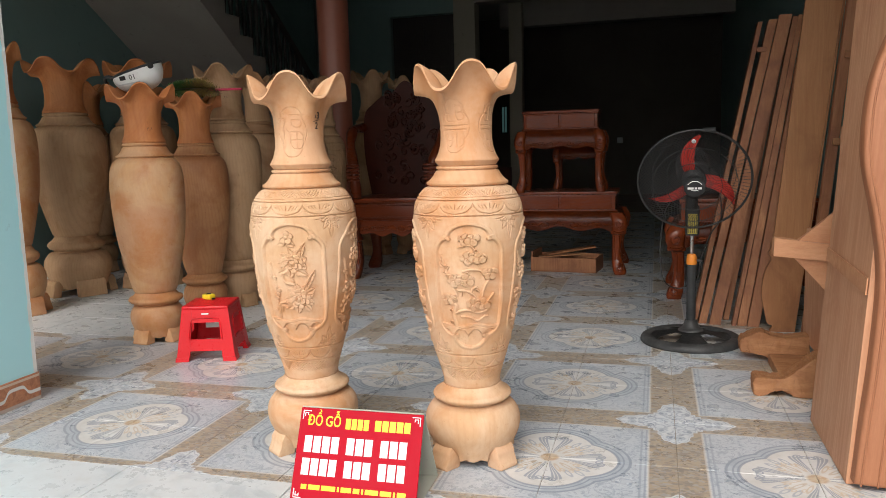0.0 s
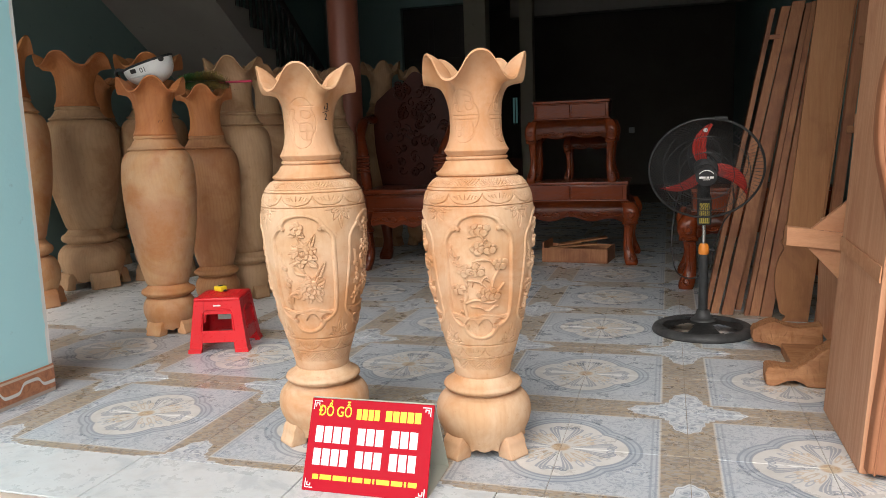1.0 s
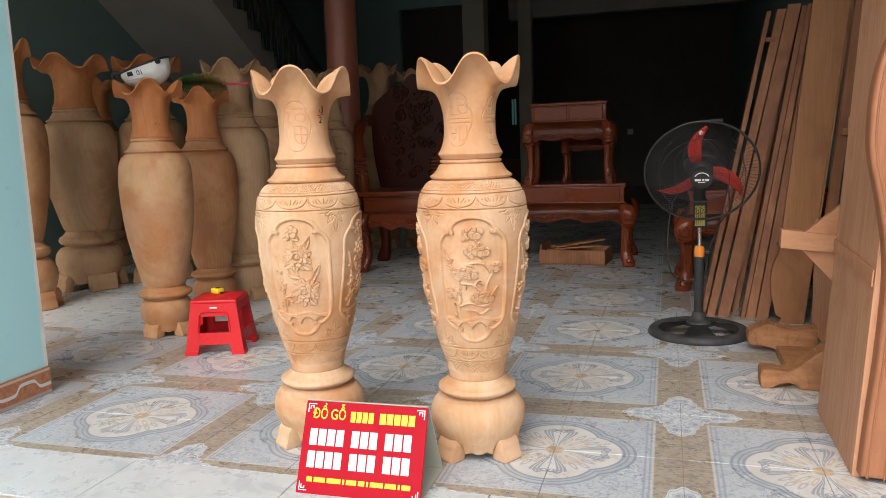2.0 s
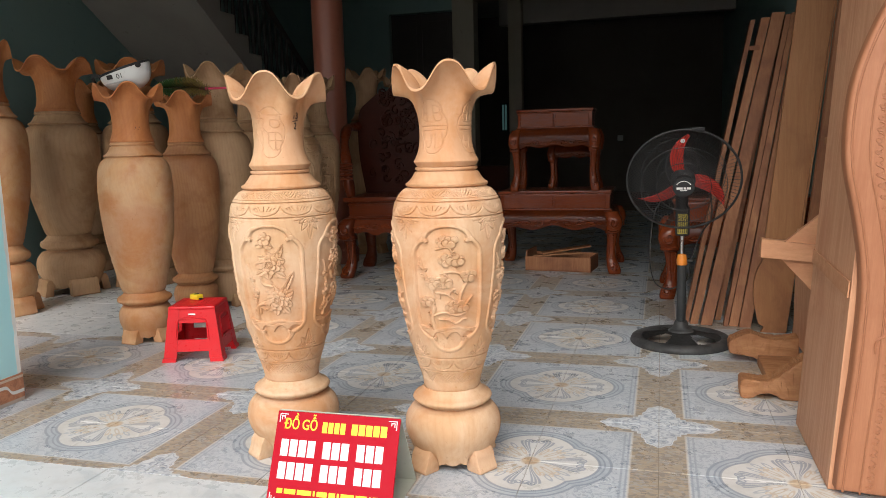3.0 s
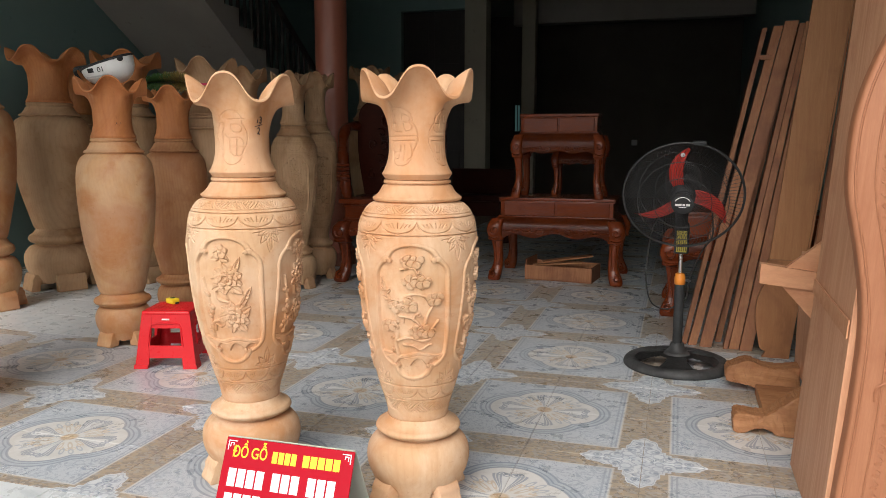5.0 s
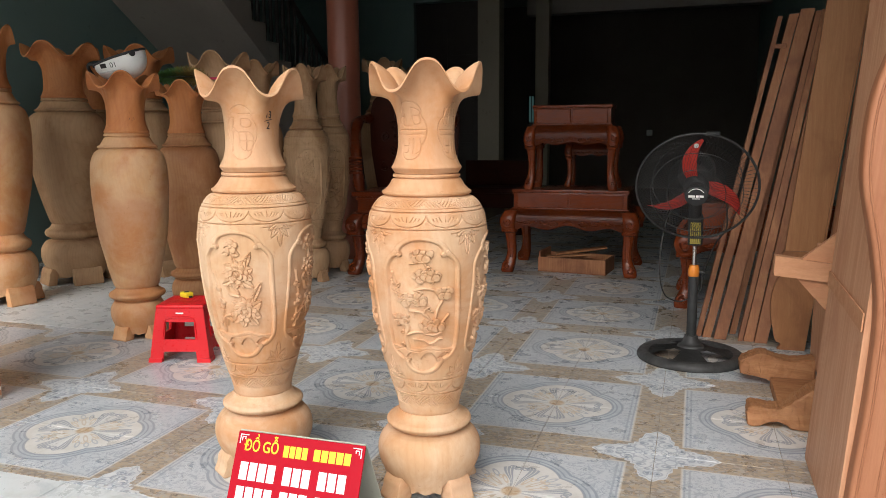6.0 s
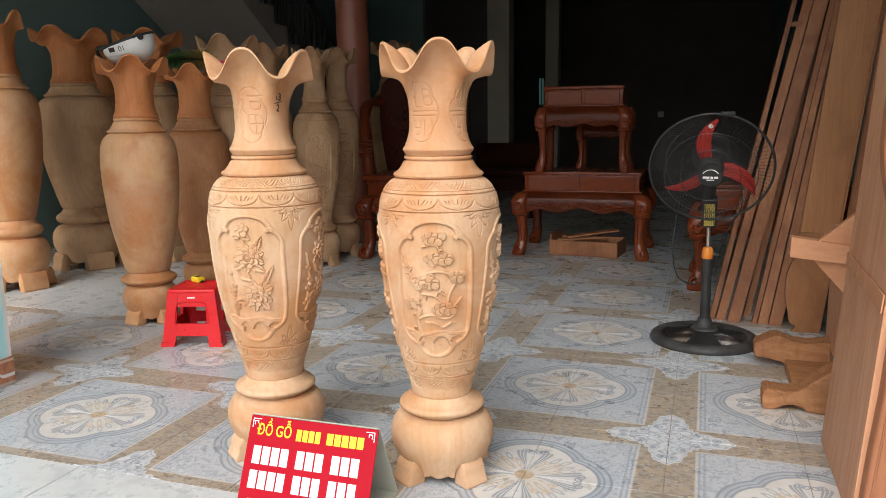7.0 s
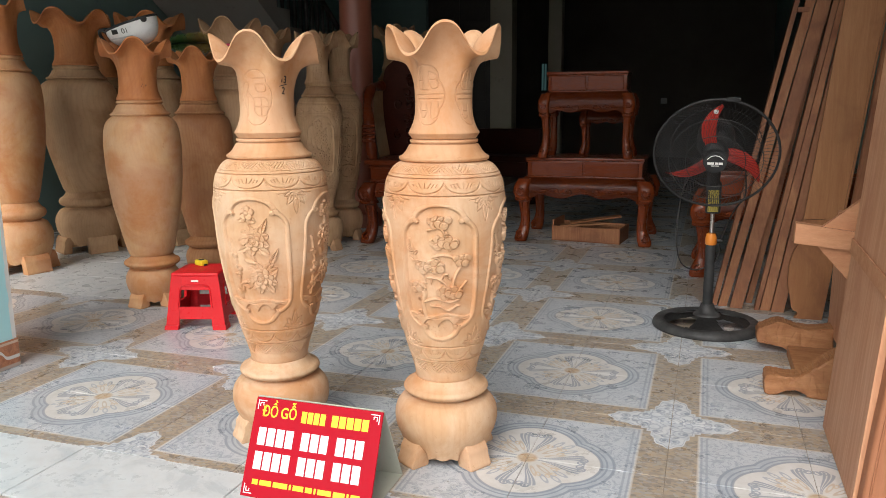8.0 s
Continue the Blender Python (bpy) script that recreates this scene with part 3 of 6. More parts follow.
for i in range(-N_DOWN, N_UP + 1):
    for q in (0.06, 0.185):
        bm = bmesh.new()
        lathe(bm, [(0.018, 0), (0.018, 0.08), (0.026, 0.14), (0.014, 0.3), (0.024, 0.5), (0.014, 0.62), (0.018, 0.82)], 8)
        o = part("baluster", bm, M_DARK, stair)
        o.location = (-0.05, -RUN * i - q, RISE * (i + 1) - 0.002)
bm = bmesh.new()
tube(bm, [(-0.05, RUN * N_DOWN, -RISE * N_DOWN + 0.92), (-0.05, -RUN * (N_UP + 1), RISE * (N_UP + 1) + 0.92)], 0.032, 10)
part("handrail", bm, M_DARK, stair)


# ---- vases ----
def grid_mesh(name, X, Y, Z, sharp=0):
    """A closed band of quads from arrays of rows by angle steps."""
    rows, seg = X.shape
    verts = np.stack([X, Y, Z], -1).reshape(-1, 3)
    i, j = np.meshgrid(np.arange(rows - 1), np.arange(seg), indexing="ij")
    k = (j + 1) % seg
    quads = np.stack([i * seg + j, i * seg + k, (i + 1) * seg + k, (i + 1) * seg + j], -1).reshape(-1, 4)
    me = bpy.data.meshes.new(name)
    me.vertices.add(len(verts))
    me.vertices.foreach_set("co", verts.ravel())
    me.loops.add(len(quads) * 4)
    me.loops.foreach_set("vertex_index", quads.ravel().astype(np.int32))
    me.polygons.add(len(quads))
    me.polygons.foreach_set("loop_start", np.arange(0, len(quads) * 4, 4, dtype=np.int32))
    me.update(calc_edges=True)
    me.shade_smooth()
    if sharp:
        me.set_sharp_from_angle(angle=radians(sharp))
    return me


def neck_mesh(start, r1, zv, zp, lobes, turn, thick, seg, rows, words=(), grow=1.0):
    """Turned neck from (r, z) pairs that opens into a trumpet with a wavy rim on one radius; an inner skin follows it.
    words: (angle, strokes) cut into the outside as fine grooves."""
    th = np.linspace(0, 2 * np.pi, seg, endpoint=False)
    wave = np.cos(lobes * (th - turn))
    wave = 0.55 * wave + 0.45 * np.sin(np.pi / 2 * wave)
    rim = (zv + zp) / 2 + (zp - zv) / 2 * (wave + 0.06 * (1 - wave ** 2))
    curl = 7 + 8.5 * (1 - wave)
    r0, z0 = start[-1]
    st = np.array(start)
    length = np.concatenate(([0], np.cumsum(np.hypot(*np.diff(st, axis=0).T))))
    n0 = max(len(start) * 2, int(rows * 0.3))
    at = np.unique(np.concatenate((np.linspace(0, length[-1], n0), length)))[:-1]
    R = [np.full(seg, q) for q in np.interp(at, length, st[:, 0])]
    Z = [np.full(seg, q) for q in np.interp(at, length, st[:, 1])]
    for q in 1 - (1 - np.linspace(0, 1, rows)) ** 1.8:
        R.append(r0 + (r1 - r0) * (0.45 * q ** 2.6 + 0.55 * q ** curl))
        Z.append(z0 + (rim - z0) * q)
    R, Z = np.array(R), np.array(Z)
    dr, dz = np.gradient(R, axis=0), np.gradient(Z, axis=0)
    dl = np.hypot(dr, dz) + 1e-9
    t = np.linspace(0, 1, len(R))[:, None]
    w = thick * (1 - 0.35 * t ** 6)
    inner = slice(len(R) - 1, int(len(R) * 0.35), -max(1, rows // 40))
    Ri, Zi = (R - w * dz / dl)[inner], (Z + w * dr / dl)[inner]
    for angle, lines in words:
        da = (th - angle + np.pi) % (2 * np.pi) - np.pi
        S = da[None, :] * 0.084 * grow + 0 * Z
        V = Z - (z0 + 0.026 * grow)
        cut = np.zeros_like(Z)
        for ln in lines:
            cut = np.maximum(cut, stroke(S, V, ln, 0.0017, 0.0022))
        R = R - cut
    Rr, Zr = R[-1] * 0.5 + Ri[0] * 0.5, np.maximum(Z[-1], Zi[0]) * 0.5 + (Z[-1] + Zi[0]) * 0.25 + thick * 0.12
    R, Z = np.vstack((R, Rr[None], Ri)), np.vstack((Z, Zr[None], Zi))
    R = np.vstack((R, np.full((1, seg), 0.002)))
    Z = np.vstack((Z, Z[-1:] - 0.01))
    return grid_mesh("neck", R * np.cos(th), R * np.sin(th), Z, 50)


def vase_leg(bm, r, angle, w, top):
    """One bracket foot: wide under the bowl, hollowed in front, with a toe that curls outward."""
    side = [(r - 0.085, top + 0.012), (r - 0.022, top + 0.012), (r - 0.006, top * 0.80), (r - 0.004, top * 0.55), (r + 0.004, top * 0.28), (r + 0.009, 0.010), (r + 0.006, 0), (r - 0.052, 0), (r - 0.058, top * 0.5)]
    m = pose(0, 0, 0, 0, 0, math.degrees(angle)) @ pose(0, -w / 2, 0)
    vs = slab(bm, side, w, m)
    es = list({e for q in vs for e in q.link_edges})
    bmesh.ops.bevel(bm, geom=es, offset=0.005, segments=2, affect="EDGES", profile=0.6)


def base_parts(v, mat, rb, z0, z1, zring, rring, rneck, turn, kr, foot=0.50):
    """Foot ring, bulging base with a cloud-cut skirt, and four feet."""
    hb = z1 - z0
    prof = smoothed([(rb * 0.78, z0), (rb * 0.885, z0 + hb * 0.14), (rb * 0.97, z0 + hb * 0.34), (rb, z0 + hb * 0.55), (rb * 0.965, z0 + hb * 0.76), (rb * 0.85, z0 + hb * 0.93), (rb * 0.76, z1 - 0.004), (rneck, z1)], 4)

    def shape(t, i):
        r, z = prof[i]
        if i < 5:
            c = math.cos(4 * (t - turn))
            u = (math.degrees(t - turn) + 45) % 90 - 45
            drop = 0.75 + 0.45 * abs(math.cos(math.radians(u * 90 / 11))) if abs(u) < 22 else 0.35
            z -= (1 - i / 5) * 0.022 * kr * drop
            r -= (1 - i / 5) * 0.004 * (c < 0)
        return r, z

    bm = bmesh.new()
    lathe(bm, prof, 144, shape=shape)
    part("base", bm, mat, v, smooth=50)
    bm = bmesh.new()
    h = zring - z1
    lathe(bm, smoothed([(rneck * 0.97, z1 - 0.001), (rneck * 0.98, z1 + h * 0.10), (rring * 0.93, z1 + h * 0.20), (rring * 0.995, z1 + h * 0.36), (rring, z1 + h * 0.48), (rring * 0.965, z1 + h * 0.62)], 4) + smoothed([(rring * 0.955, z1 + h * 0.635), (rring * 0.86, z1 + h * 0.74), (rring * 0.78, z1 + h * 0.90), (rring * 0.73, zring + 0.006)], 3), 96)
    part("foot_ring", bm, mat, v, smooth=50)
    for k in range(4):
        bm = bmesh.new()
        vase_leg(bm, rb * 0.985, turn + math.pi / 4 + k * math.pi / 2, rb * foot, z0 + 0.016 * kr)
        part("leg", bm, mat, v, smooth=40)


def stroke(S, Z, pts, w, h):
    """A raised round bar along points, as heights."""
    out = np.zeros_like(S)
    for (ax, az), (bx, bz) in zip(pts, pts[1:]):
        dx, dz = bx - ax, bz - az
        t = np.clip(((S - ax) * dx + (Z - az) * dz) / (dx * dx + dz * dz + 1e-9), 0, 1)
        d = np.hypot(S - ax - t * dx, Z - az - t * dz)
        out = np.maximum(out, h * np.sqrt(np.clip(1 - (d / w) ** 2, 0, 1)))
    return out


def scale_on(h, S, Z, x, z, r, top, tilt, angle, flat=0.82):
    """Lays one round tilted scale over what is there: higher toward the given angle."""
    dx, dz = S - x, Z - z
    d = np.hypot(dx, dz) / r
    lean = (dx * math.cos(angle) + dz * math.sin(angle)) / r
    up = top * (0.80 + 0.20 * np.clip((1 - d) / (1 - flat), 0, 1)) + tilt * lean
    h = np.where((d >= 1) & (d < 1.0 + 0.0016 / r), np.minimum(h, 0.58 * top), h)
    return np.where(d < 1, np.maximum(up, 0.25 * top), h)


def leaf_on(h, S, Z, x, z, length, width, angle, top, ribs=0):
    """Lays a pointed leaf with a sunk midrib over what is there."""
    ca, sa = math.cos(angle), math.sin(angle)
    p, q = (S - x) * ca + (Z - z) * sa, -(S - x) * sa + (Z - z) * ca
    t = np.clip(p / length, 0, 1)
    w = width * np.sin(np.pi * np.clip(t * 0.9 + 0.1, 0, 1)) ** 0.75 + 1e-5
    if ribs:
        w = w * (0.78 + 0.22 * np.abs(np.cos(ribs * np.pi * t)))
    k = top * (0.72 + 0.28 * np.abs(q) / w) * (0.8 + 0.2 * t)
    if ribs:
        k = k - 0.30 * top * (np.abs(((t - 0.6 * np.abs(q) / length) * ribs) % 1.0 - 0.5) < 0.14)
    k = k - 0.35 * top * (np.abs(q) < 0.0013)
    h = np.where((p > -0.001) & (p < length + 0.001) & (np.abs(q) < w + 0.0015), np.minimum(h, 0.5 * top), h)
    return np.where((p > 0) & (p < length) & (np.abs(q) < w), k, h)


def camellia(h, S, Z, x, z, r):
    """A double flower: outer pointed petals, a ring of round ones, an inner ring and a button."""
    for k in range(9):
        a = k * 0.698 + 0.35
        h = leaf_on(h, S, Z, x + r * 0.55 * math.cos(a), z + r * 0.5 * math.sin(a), r * 0.82, r * 0.34, a, 0.0062)
    for n, dist_k, rad_k, hh, ph in ((8, 0.70, 0.30, 0.0080, 0.2), (5, 0.38, 0.25, 0.0100, 0.5)):
        for k in range(n):
            a = 2 * math.pi * k / n + ph
            h = scale_on(h, S, Z, x + r * dist_k * math.cos(a), z + r * dist_k * 0.82 * math.sin(a), r * rad_k, hh, 0.0018, a)
    h = scale_on(h, S, Z, x, z, r * 0.27, 0.0088, 0.0, 0)
    return scale_on(h, S, Z, x, z, r * 0.14, 0.0118, 0.0, 0, 0.3)


def flower_panel(S, Z):
    """Camellias on a bending branch over a rock, with a budding twig and two ferns."""
    h = np.zeros_like(S)
    for pts, w, t in (([(-0.062, 0.500), (-0.064, 0.545), (-0.060, 0.580), (-0.068, 0.615), (-0.077, 0.660)], 0.0038, 0.006),
                      ([(-0.066, 0.480), (-0.058, 0.520), (-0.030, 0.533), (-0.008, 0.525), (0.012, 0.535)], 0.0055, 0.008),
                      ([(-0.036, 0.622), (-0.026, 0.598), (0.004, 0.590), (0.022, 0.568)], 0.0052, 0.0075),
                      ([(-0.024, 0.630), (-0.004, 0.612), (0.002, 0.600)], 0.0042, 0.007),
                      ([(-0.012, 0.722), (-0.008, 0.700), (-0.002, 0.682)], 0.0036, 0.006),
                      ([(-0.052, 0.500), (-0.046, 0.520), (-0.030, 0.512)], 0.004, 0.007)):
        h = np.maximum(h, stroke(S, Z, smoothed(pts, 6), w, t))
    for x, z in ((-0.074, 0.615), (-0.064, 0.611), (-0.062, 0.578), (-0.052, 0.572), (-0.071, 0.552), (-0.062, 0.545), (-0.057, 0.558), (-0.066, 0.512), (-0.076, 0.500)):
        h = scale_on(h, S, Z, x, z, 0.0072, 0.007, 0.001, 1.2, 0.4)
    h = leaf_on(h, S, Z, 0.018, 0.668, 0.064, 0.0095, 1.15, 0.0078, 7)
    h = leaf_on(h, S, Z, 0.034, 0.560, 0.086, 0.0095, 1.10, 0.0078, 9)
    h = camellia(h, S, Z, 0.0015, 0.660, 0.036)
    h = camellia(h, S, Z, 0.018, 0.543, 0.038)
    for x, z, ln, a in ((-0.020, 0.640, 0.03, 3.6), (0.020, 0.636, 0.034, -0.55), (0.044, 0.560, 0.03, 0.5), (0.036, 0.522, 0.032, -0.8), (-0.014, 0.730, 0.030, -0.5), (-0.016, 0.730, 0.028, 3.5)):
        h = leaf_on(h, S, Z, x, z, ln, 0.0105, a, 0.0062)
    for k in range(5):
        a = k * 1.257 + 0.3
        h = scale_on(h, S, Z, -0.0125 + 0.0125 * math.cos(a), 0.743 + 0.0125 * math.sin(a), 0.0098, 0.0085, 0.0012, a)
    return scale_on(h, S, Z, -0.0125, 0.743, 0.0058, 0.0105, 0, 0, 0.3)


def pine_panel(S, Z):
    """A pine with round needle clusters over a rock."""
    h = np.zeros_like(S)
    for pts, w in (([(-0.050, 0.470), (-0.056, 0.505), (-0.046, 0.535), (-0.062, 0.552)], 0.0095), ([(-0.046, 0.512), (-0.012, 0.522), (0.030, 0.512), (0.056, 0.520)], 0.0055), ([(-0.030, 0.500), (0.0, 0.498), (0.024, 0.486), (0.05, 0.500)], 0.0042),
                   ([(-0.036, 0.584), (-0.004, 0.580), (0.016, 0.566), (0.028, 0.548)], 0.0048), ([(0.004, 0.572), (0.012, 0.590), (0.030, 0.580)], 0.004), ([(0.036, 0.545), (0.044, 0.585), (0.058, 0.612)], 0.0048), ([(-0.040, 0.568), (-0.052, 0.600), (-0.066, 0.630), (-0.084, 0.690)], 0.0042),
                   ([(-0.018, 0.642), (0.010, 0.648), (0.040, 0.640), (0.056, 0.620)], 0.0048), ([(-0.024, 0.612), (-0.010, 0.640), (0.0, 0.634)], 0.004), ([(-0.030, 0.716), (0.004, 0.722), (0.016, 0.704)], 0.0042), ([(0.028, 0.660), (0.046, 0.690)], 0.003), ([(0.050, 0.540), (0.078, 0.572)], 0.003)):
        h = np.maximum(h, stroke(S, Z, smoothed(pts, 6), w * 0.8, 0.0074))
    for k in range(26):
        x, z, a = 0.075 * math.sin(2.4 * k + 0.7), 0.500 + 0.0088 * k, 1.9 * k
        near = h[np.argmin(np.abs(Z[:, 0] - z)), np.argmin(np.abs(S[0] - x))]
        if near > 0.001:
            h = np.maximum(h, stroke(S, Z, [(x, z), (x + 0.013 * math.cos(a), z + 0.013 * math.sin(a))], 0.0026, 0.0066))
    for x, z, n, r in ((0.001, 0.736, 4, 0.0108), (0.012, 0.681, 5, 0.0108), (-0.027, 0.613, 5, 0.0112), (0.062, 0.629, 3, 0.0110), (0.028, 0.538, 5, 0.0112), (-0.069, 0.552, 3, 0.0104)):
        for row in range(2):
            cnt = n - row if n > 3 else 3 - row
            for k in range(cnt):
                px = x + (k - (cnt - 1) / 2) * r * 1.36 + 0.0022 * math.sin(5.1 * k + 40 * x) + (0.006 * row if n == 5 else 0)
                pz = z + (0.5 - row) * r * 1.25 + 0.0028 * math.sin(3.3 * k + 90 * z) + r * (0.30 * math.cos((k - (cnt - 1) / 2) * 1.1))
                h = scale_on(h, S, Z, px, pz, r, 0.0092 + 0.0006 * ((k + row) % 2), 0.0020, 1.57 + 0.4 * math.sin(k * 2.3))
                dd, aa = np.hypot(S - px, Z - pz + r * 0.75), np.arctan2(Z - pz + r * 0.75, S - px)
                h = np.where((np.hypot(S - px, Z - pz) < r * 0.9) & (dd > r * 0.5) & (np.abs((aa * 3.6) % 1.0 - 0.5) < 0.13), h - 0.0011, h)
    for x, z, a in ((-0.080, 0.655, 2.3), (-0.074, 0.648, 0.7), (-0.070, 0.632, 2.6), (-0.062, 0.622, 0.5), (-0.084, 0.676, 1.7)):
        h = leaf_on(h, S, Z, x, z, 0.018, 0.0055, a, 0.0065)
    for x, z in ((-0.062, 0.520), (-0.066, 0.482), (-0.046, 0.552), (0.020, 0.590), (0.020, 0.704), (-0.024, 0.606)):
        h = np.where(np.hypot(S - x, Z - z) < 0.0032, 0.002, scale_on(h, S, Z, x, z, 0.0062, 0.0085, 0, 0))
    return h


def carved_body(prof, panel, turn, seg, rows, phase):
    """Body of a carved vase: four framed relief panels between engraved bands."""
    pr = np.array(smoothed(prof, 12))
    length = np.concatenate(([0], np.cumsum(np.hypot(*np.diff(pr, axis=0).T))))
    at = np.linspace(0, length[-1], rows)
    r, z = np.interp(at, length, pr[:, 0]), np.interp(at, length, pr[:, 1])
    th = np.linspace(0, 2 * np.pi, seg, endpoint=False)
    T, Z = np.meshgrid(th, z)
    local_t = (T - turn + np.pi / 4) % (np.pi / 2) - np.pi / 4
    S = local_t * 0.166
    # outline of the panel: arched top and bottom between curled shoulders
    mid_w = 0.1005 + 0.008 * np.clip((0.66 - z) / 0.14, 0, 1) - 0.034 * np.clip((z - 0.690) / 0.056, 0, 1) ** 2.4 - 0.050 * np.clip((0.484 - z) / 0.052, 0, 1) ** 2.6
    wd = np.gradient(mid_w, z)
    d = (np.abs(S) - mid_w[:, None]) / np.sqrt(1 + np.clip(wd, -3, 3)[:, None] ** 2)
    up_arch = (np.hypot(S / 0.064, (Z - 0.746) / 0.038) - 1) * 0.044
    low_arch = (np.hypot(S / 0.056, (Z - 0.432) / 0.034) - 1) * 0.040
    d = np.where(Z > 0.746, up_arch, np.where(Z < 0.432, low_arch, d))
    bead = 0.0036 * np.clip(1 - (np.abs(d - 0.002) / 0.0058) ** 3, 0, 1) ** 0.6
    inside = np.clip((-d - 0.003) / 0.0028, 0, 1)
    relief = panel(S, Z)
    lower = 0.458 - 0.024 * (1 - np.abs(np.sin(S * 58 + 0.5)) ** 0.7)
    rock = np.clip((0.474 + 0.005 * np.sin(S * 50 + 0.6) - Z) / 0.002, 0, 1) * np.clip((Z - lower) / 0.002, 0, 1)
    crease = 0.0016 * (np.abs(Z - 0.465 - 0.004 * np.sin(S * 70)) < 0.0012)
    relief = np.maximum(relief, rock * (0.0066 - crease))
    h = -0.0062 * inside + relief * inside * 1.05
    h = np.maximum(h, bead * np.clip((d + 0.0045) / 0.0015, 0, 1) - 0.0062 * inside)
    for sx, sz in ((0.0665, 0.745), (0.0575, 0.433)):
        for s2 in (-1, 1):
            for ox, oz, rr in ((0.004, 0.004, 0.0085), (-0.007, 0.0, 0.0062)):
                zz = sz + (oz if sz > 0.6 else -oz) - 0.004 * (sz > 0.6) + 0.004 * (sz < 0.6)
                h = scale_on(h, S, Z, s2 * (sx + ox), zz, rr, 0.0046, 0.0006, 1.57, 0.5)

    cut = np.zeros_like(Z)

    def groove(dist, half, depth):
        return depth * np.clip(1 - (dist / half) ** 2, 0, 1)

    for zg, dp in ((0.8625, 0.0028), (0.8535, 0.0052), (0.8075, 0.0058), (0.3700, 0.0042), (0.3250, 0.0045)):
        cut = np.maximum(cut, groove(np.abs(Z - zg), 0.0021, dp))
    for z0, z1, n in ((0.866, 0.889, 11), (0.284, 0.320, 11)):
        c = (T * n / (2 * np.pi)) % 1.0
        k = np.where((Z - z0) / (z1 - z0) < np.abs(2 * c - 1), 1.0, -1.0)
        rr = 0.150 if z0 > 0.5 else 0.098
        ph = ((T * rr + k * (Z - z0) * 1.1) / 0.0108) % 1.0
        edge = np.clip(np.minimum(Z - z0, z1 - Z) / 0.002, 0, 1)
        cut = np.maximum(cut, groove(np.abs(ph - 0.5), 0.20, 0.0032) * edge)
    for z0, z1 in ((0.8105, 0.846), (0.328, 0.364)):
        c = 1 - np.abs(((T - turn - phase) * 10 / (2 * np.pi)) % 1.0 - 0.5) * 2
        y = (Z - z0) / (z1 - z0)
        ok = (y > 0.0) & (y < 1.0)
        arc = 0.06 + 0.26 * c + 0.56 * c ** 5
        slope = 1 + 1.6 * c ** 4
        cut = np.maximum(cut, groove(np.abs(y - arc) / slope, 0.060, 0.0042) * ok)
        for f, lo, hi in ((0.0, 0.50, 0.92), (0.17, 0.50, 0.90), (0.36, 0.52, 0.84), (0.54, 0.60, 0.80)):
            cut = np.maximum(cut, groove(np.abs(c - f - 0.42 * (y - 0.5) * (f > 0)), 0.026, 0.0036) * ((y > lo) & (y < hi)))
    # engraved lilies between the panels
    Q = (np.pi / 4 - np.abs(local_t)) * 0.166
    for zc, sgn, wk in ((0.803, -1, 1.0), (0.374, 1, 1.25)):
        for a, size, wmax in ((0.0, 0.066, 0.0085), (0.62, 0.046, 0.0085), (1.18, 0.036, 0.007)):
            ca, sa = math.cos(a), math.sin(a)
            p, q = sgn * (Z - zc) * ca + Q / wk * sa, sgn * (Z - zc) * sa - Q / wk * ca
            t = np.clip(p / size, 0, 1)
            wide = wmax * np.sin(np.pi * np.clip(t * 0.9 + 0.1, 0, 1)) ** 0.9
            ok = (p > 0.010) & (p < size)
            cut = np.maximum(cut, (groove(np.abs(np.abs(q) - wide), 0.0018, 0.0038) + groove(np.abs(q), 0.0013, 0.0026) * (p < size * 0.6)) * ok)
        tend = sgn * (Z - zc) - 0.004 - 0.10 * np.clip(Q - 0.022, 0, 1)
        cut = np.maximum(cut, groove(np.abs(tend), 0.0018, 0.0034) * ((Q > 0.020) & (Q < 0.050)))
    cut = cut * np.clip((d - 0.009) / 0.003, 0, 1)
    R = r[:, None] + h - cut
    return grid_mesh("body", R * np.cos(T), R * np.sin(T), Z, 48)


def seal_strokes(kind):
    """Strokes of the engraved medallion: outline and an old-style character."""
    if kind == "luck":
        return [[(-0.028, 0.055), (-0.020, 0.048)], [(-0.036, 0.036), (-0.014, 0.036), (-0.030, 0.004)], [(-0.024, 0.018), (-0.024, -0.045)], [(-0.022, 0.012), (-0.012, 0.000)],
                [(-0.006, 0.045), (0.034, 0.045)], [(0.0, 0.032), (0.0, 0.012), (0.028, 0.012), (0.028, 0.032), (0.0, 0.032)],
                [(-0.006, 0.0), (-0.006, -0.045), (0.034, -0.045), (0.034, 0.0), (-0.006, 0.0)], [(0.014, 0.0), (0.014, -0.045)], [(-0.006, -0.022), (0.034, -0.022)]]
    return [[(-0.03, 0.05), (-0.03, 0.012), (0.0, 0.012)], [(-0.014, 0.052), (-0.014, 0.014)], [(-0.03, 0.032), (-0.012, 0.032)],
            [(0.006, 0.052), (0.026, 0.046), (0.022, 0.034), (0.006, 0.034)], [(0.022, 0.034), (0.03, 0.022), (0.022, 0.014), (0.006, 0.014), (0.006, 0.052)],
            [(-0.04, 0.002), (0.04, 0.002)], [(-0.034, -0.008), (0.034, -0.008)], [(-0.024, -0.018), (-0.024, -0.05), (-0.004, -0.05), (-0.004, -0.018)],
            [(-0.02, -0.034), (-0.006, -0.034)], [(0.008, -0.018), (0.008, -0.052)], [(0.026, -0.018), (0.03, -0.044), (0.016, -0.052)]]


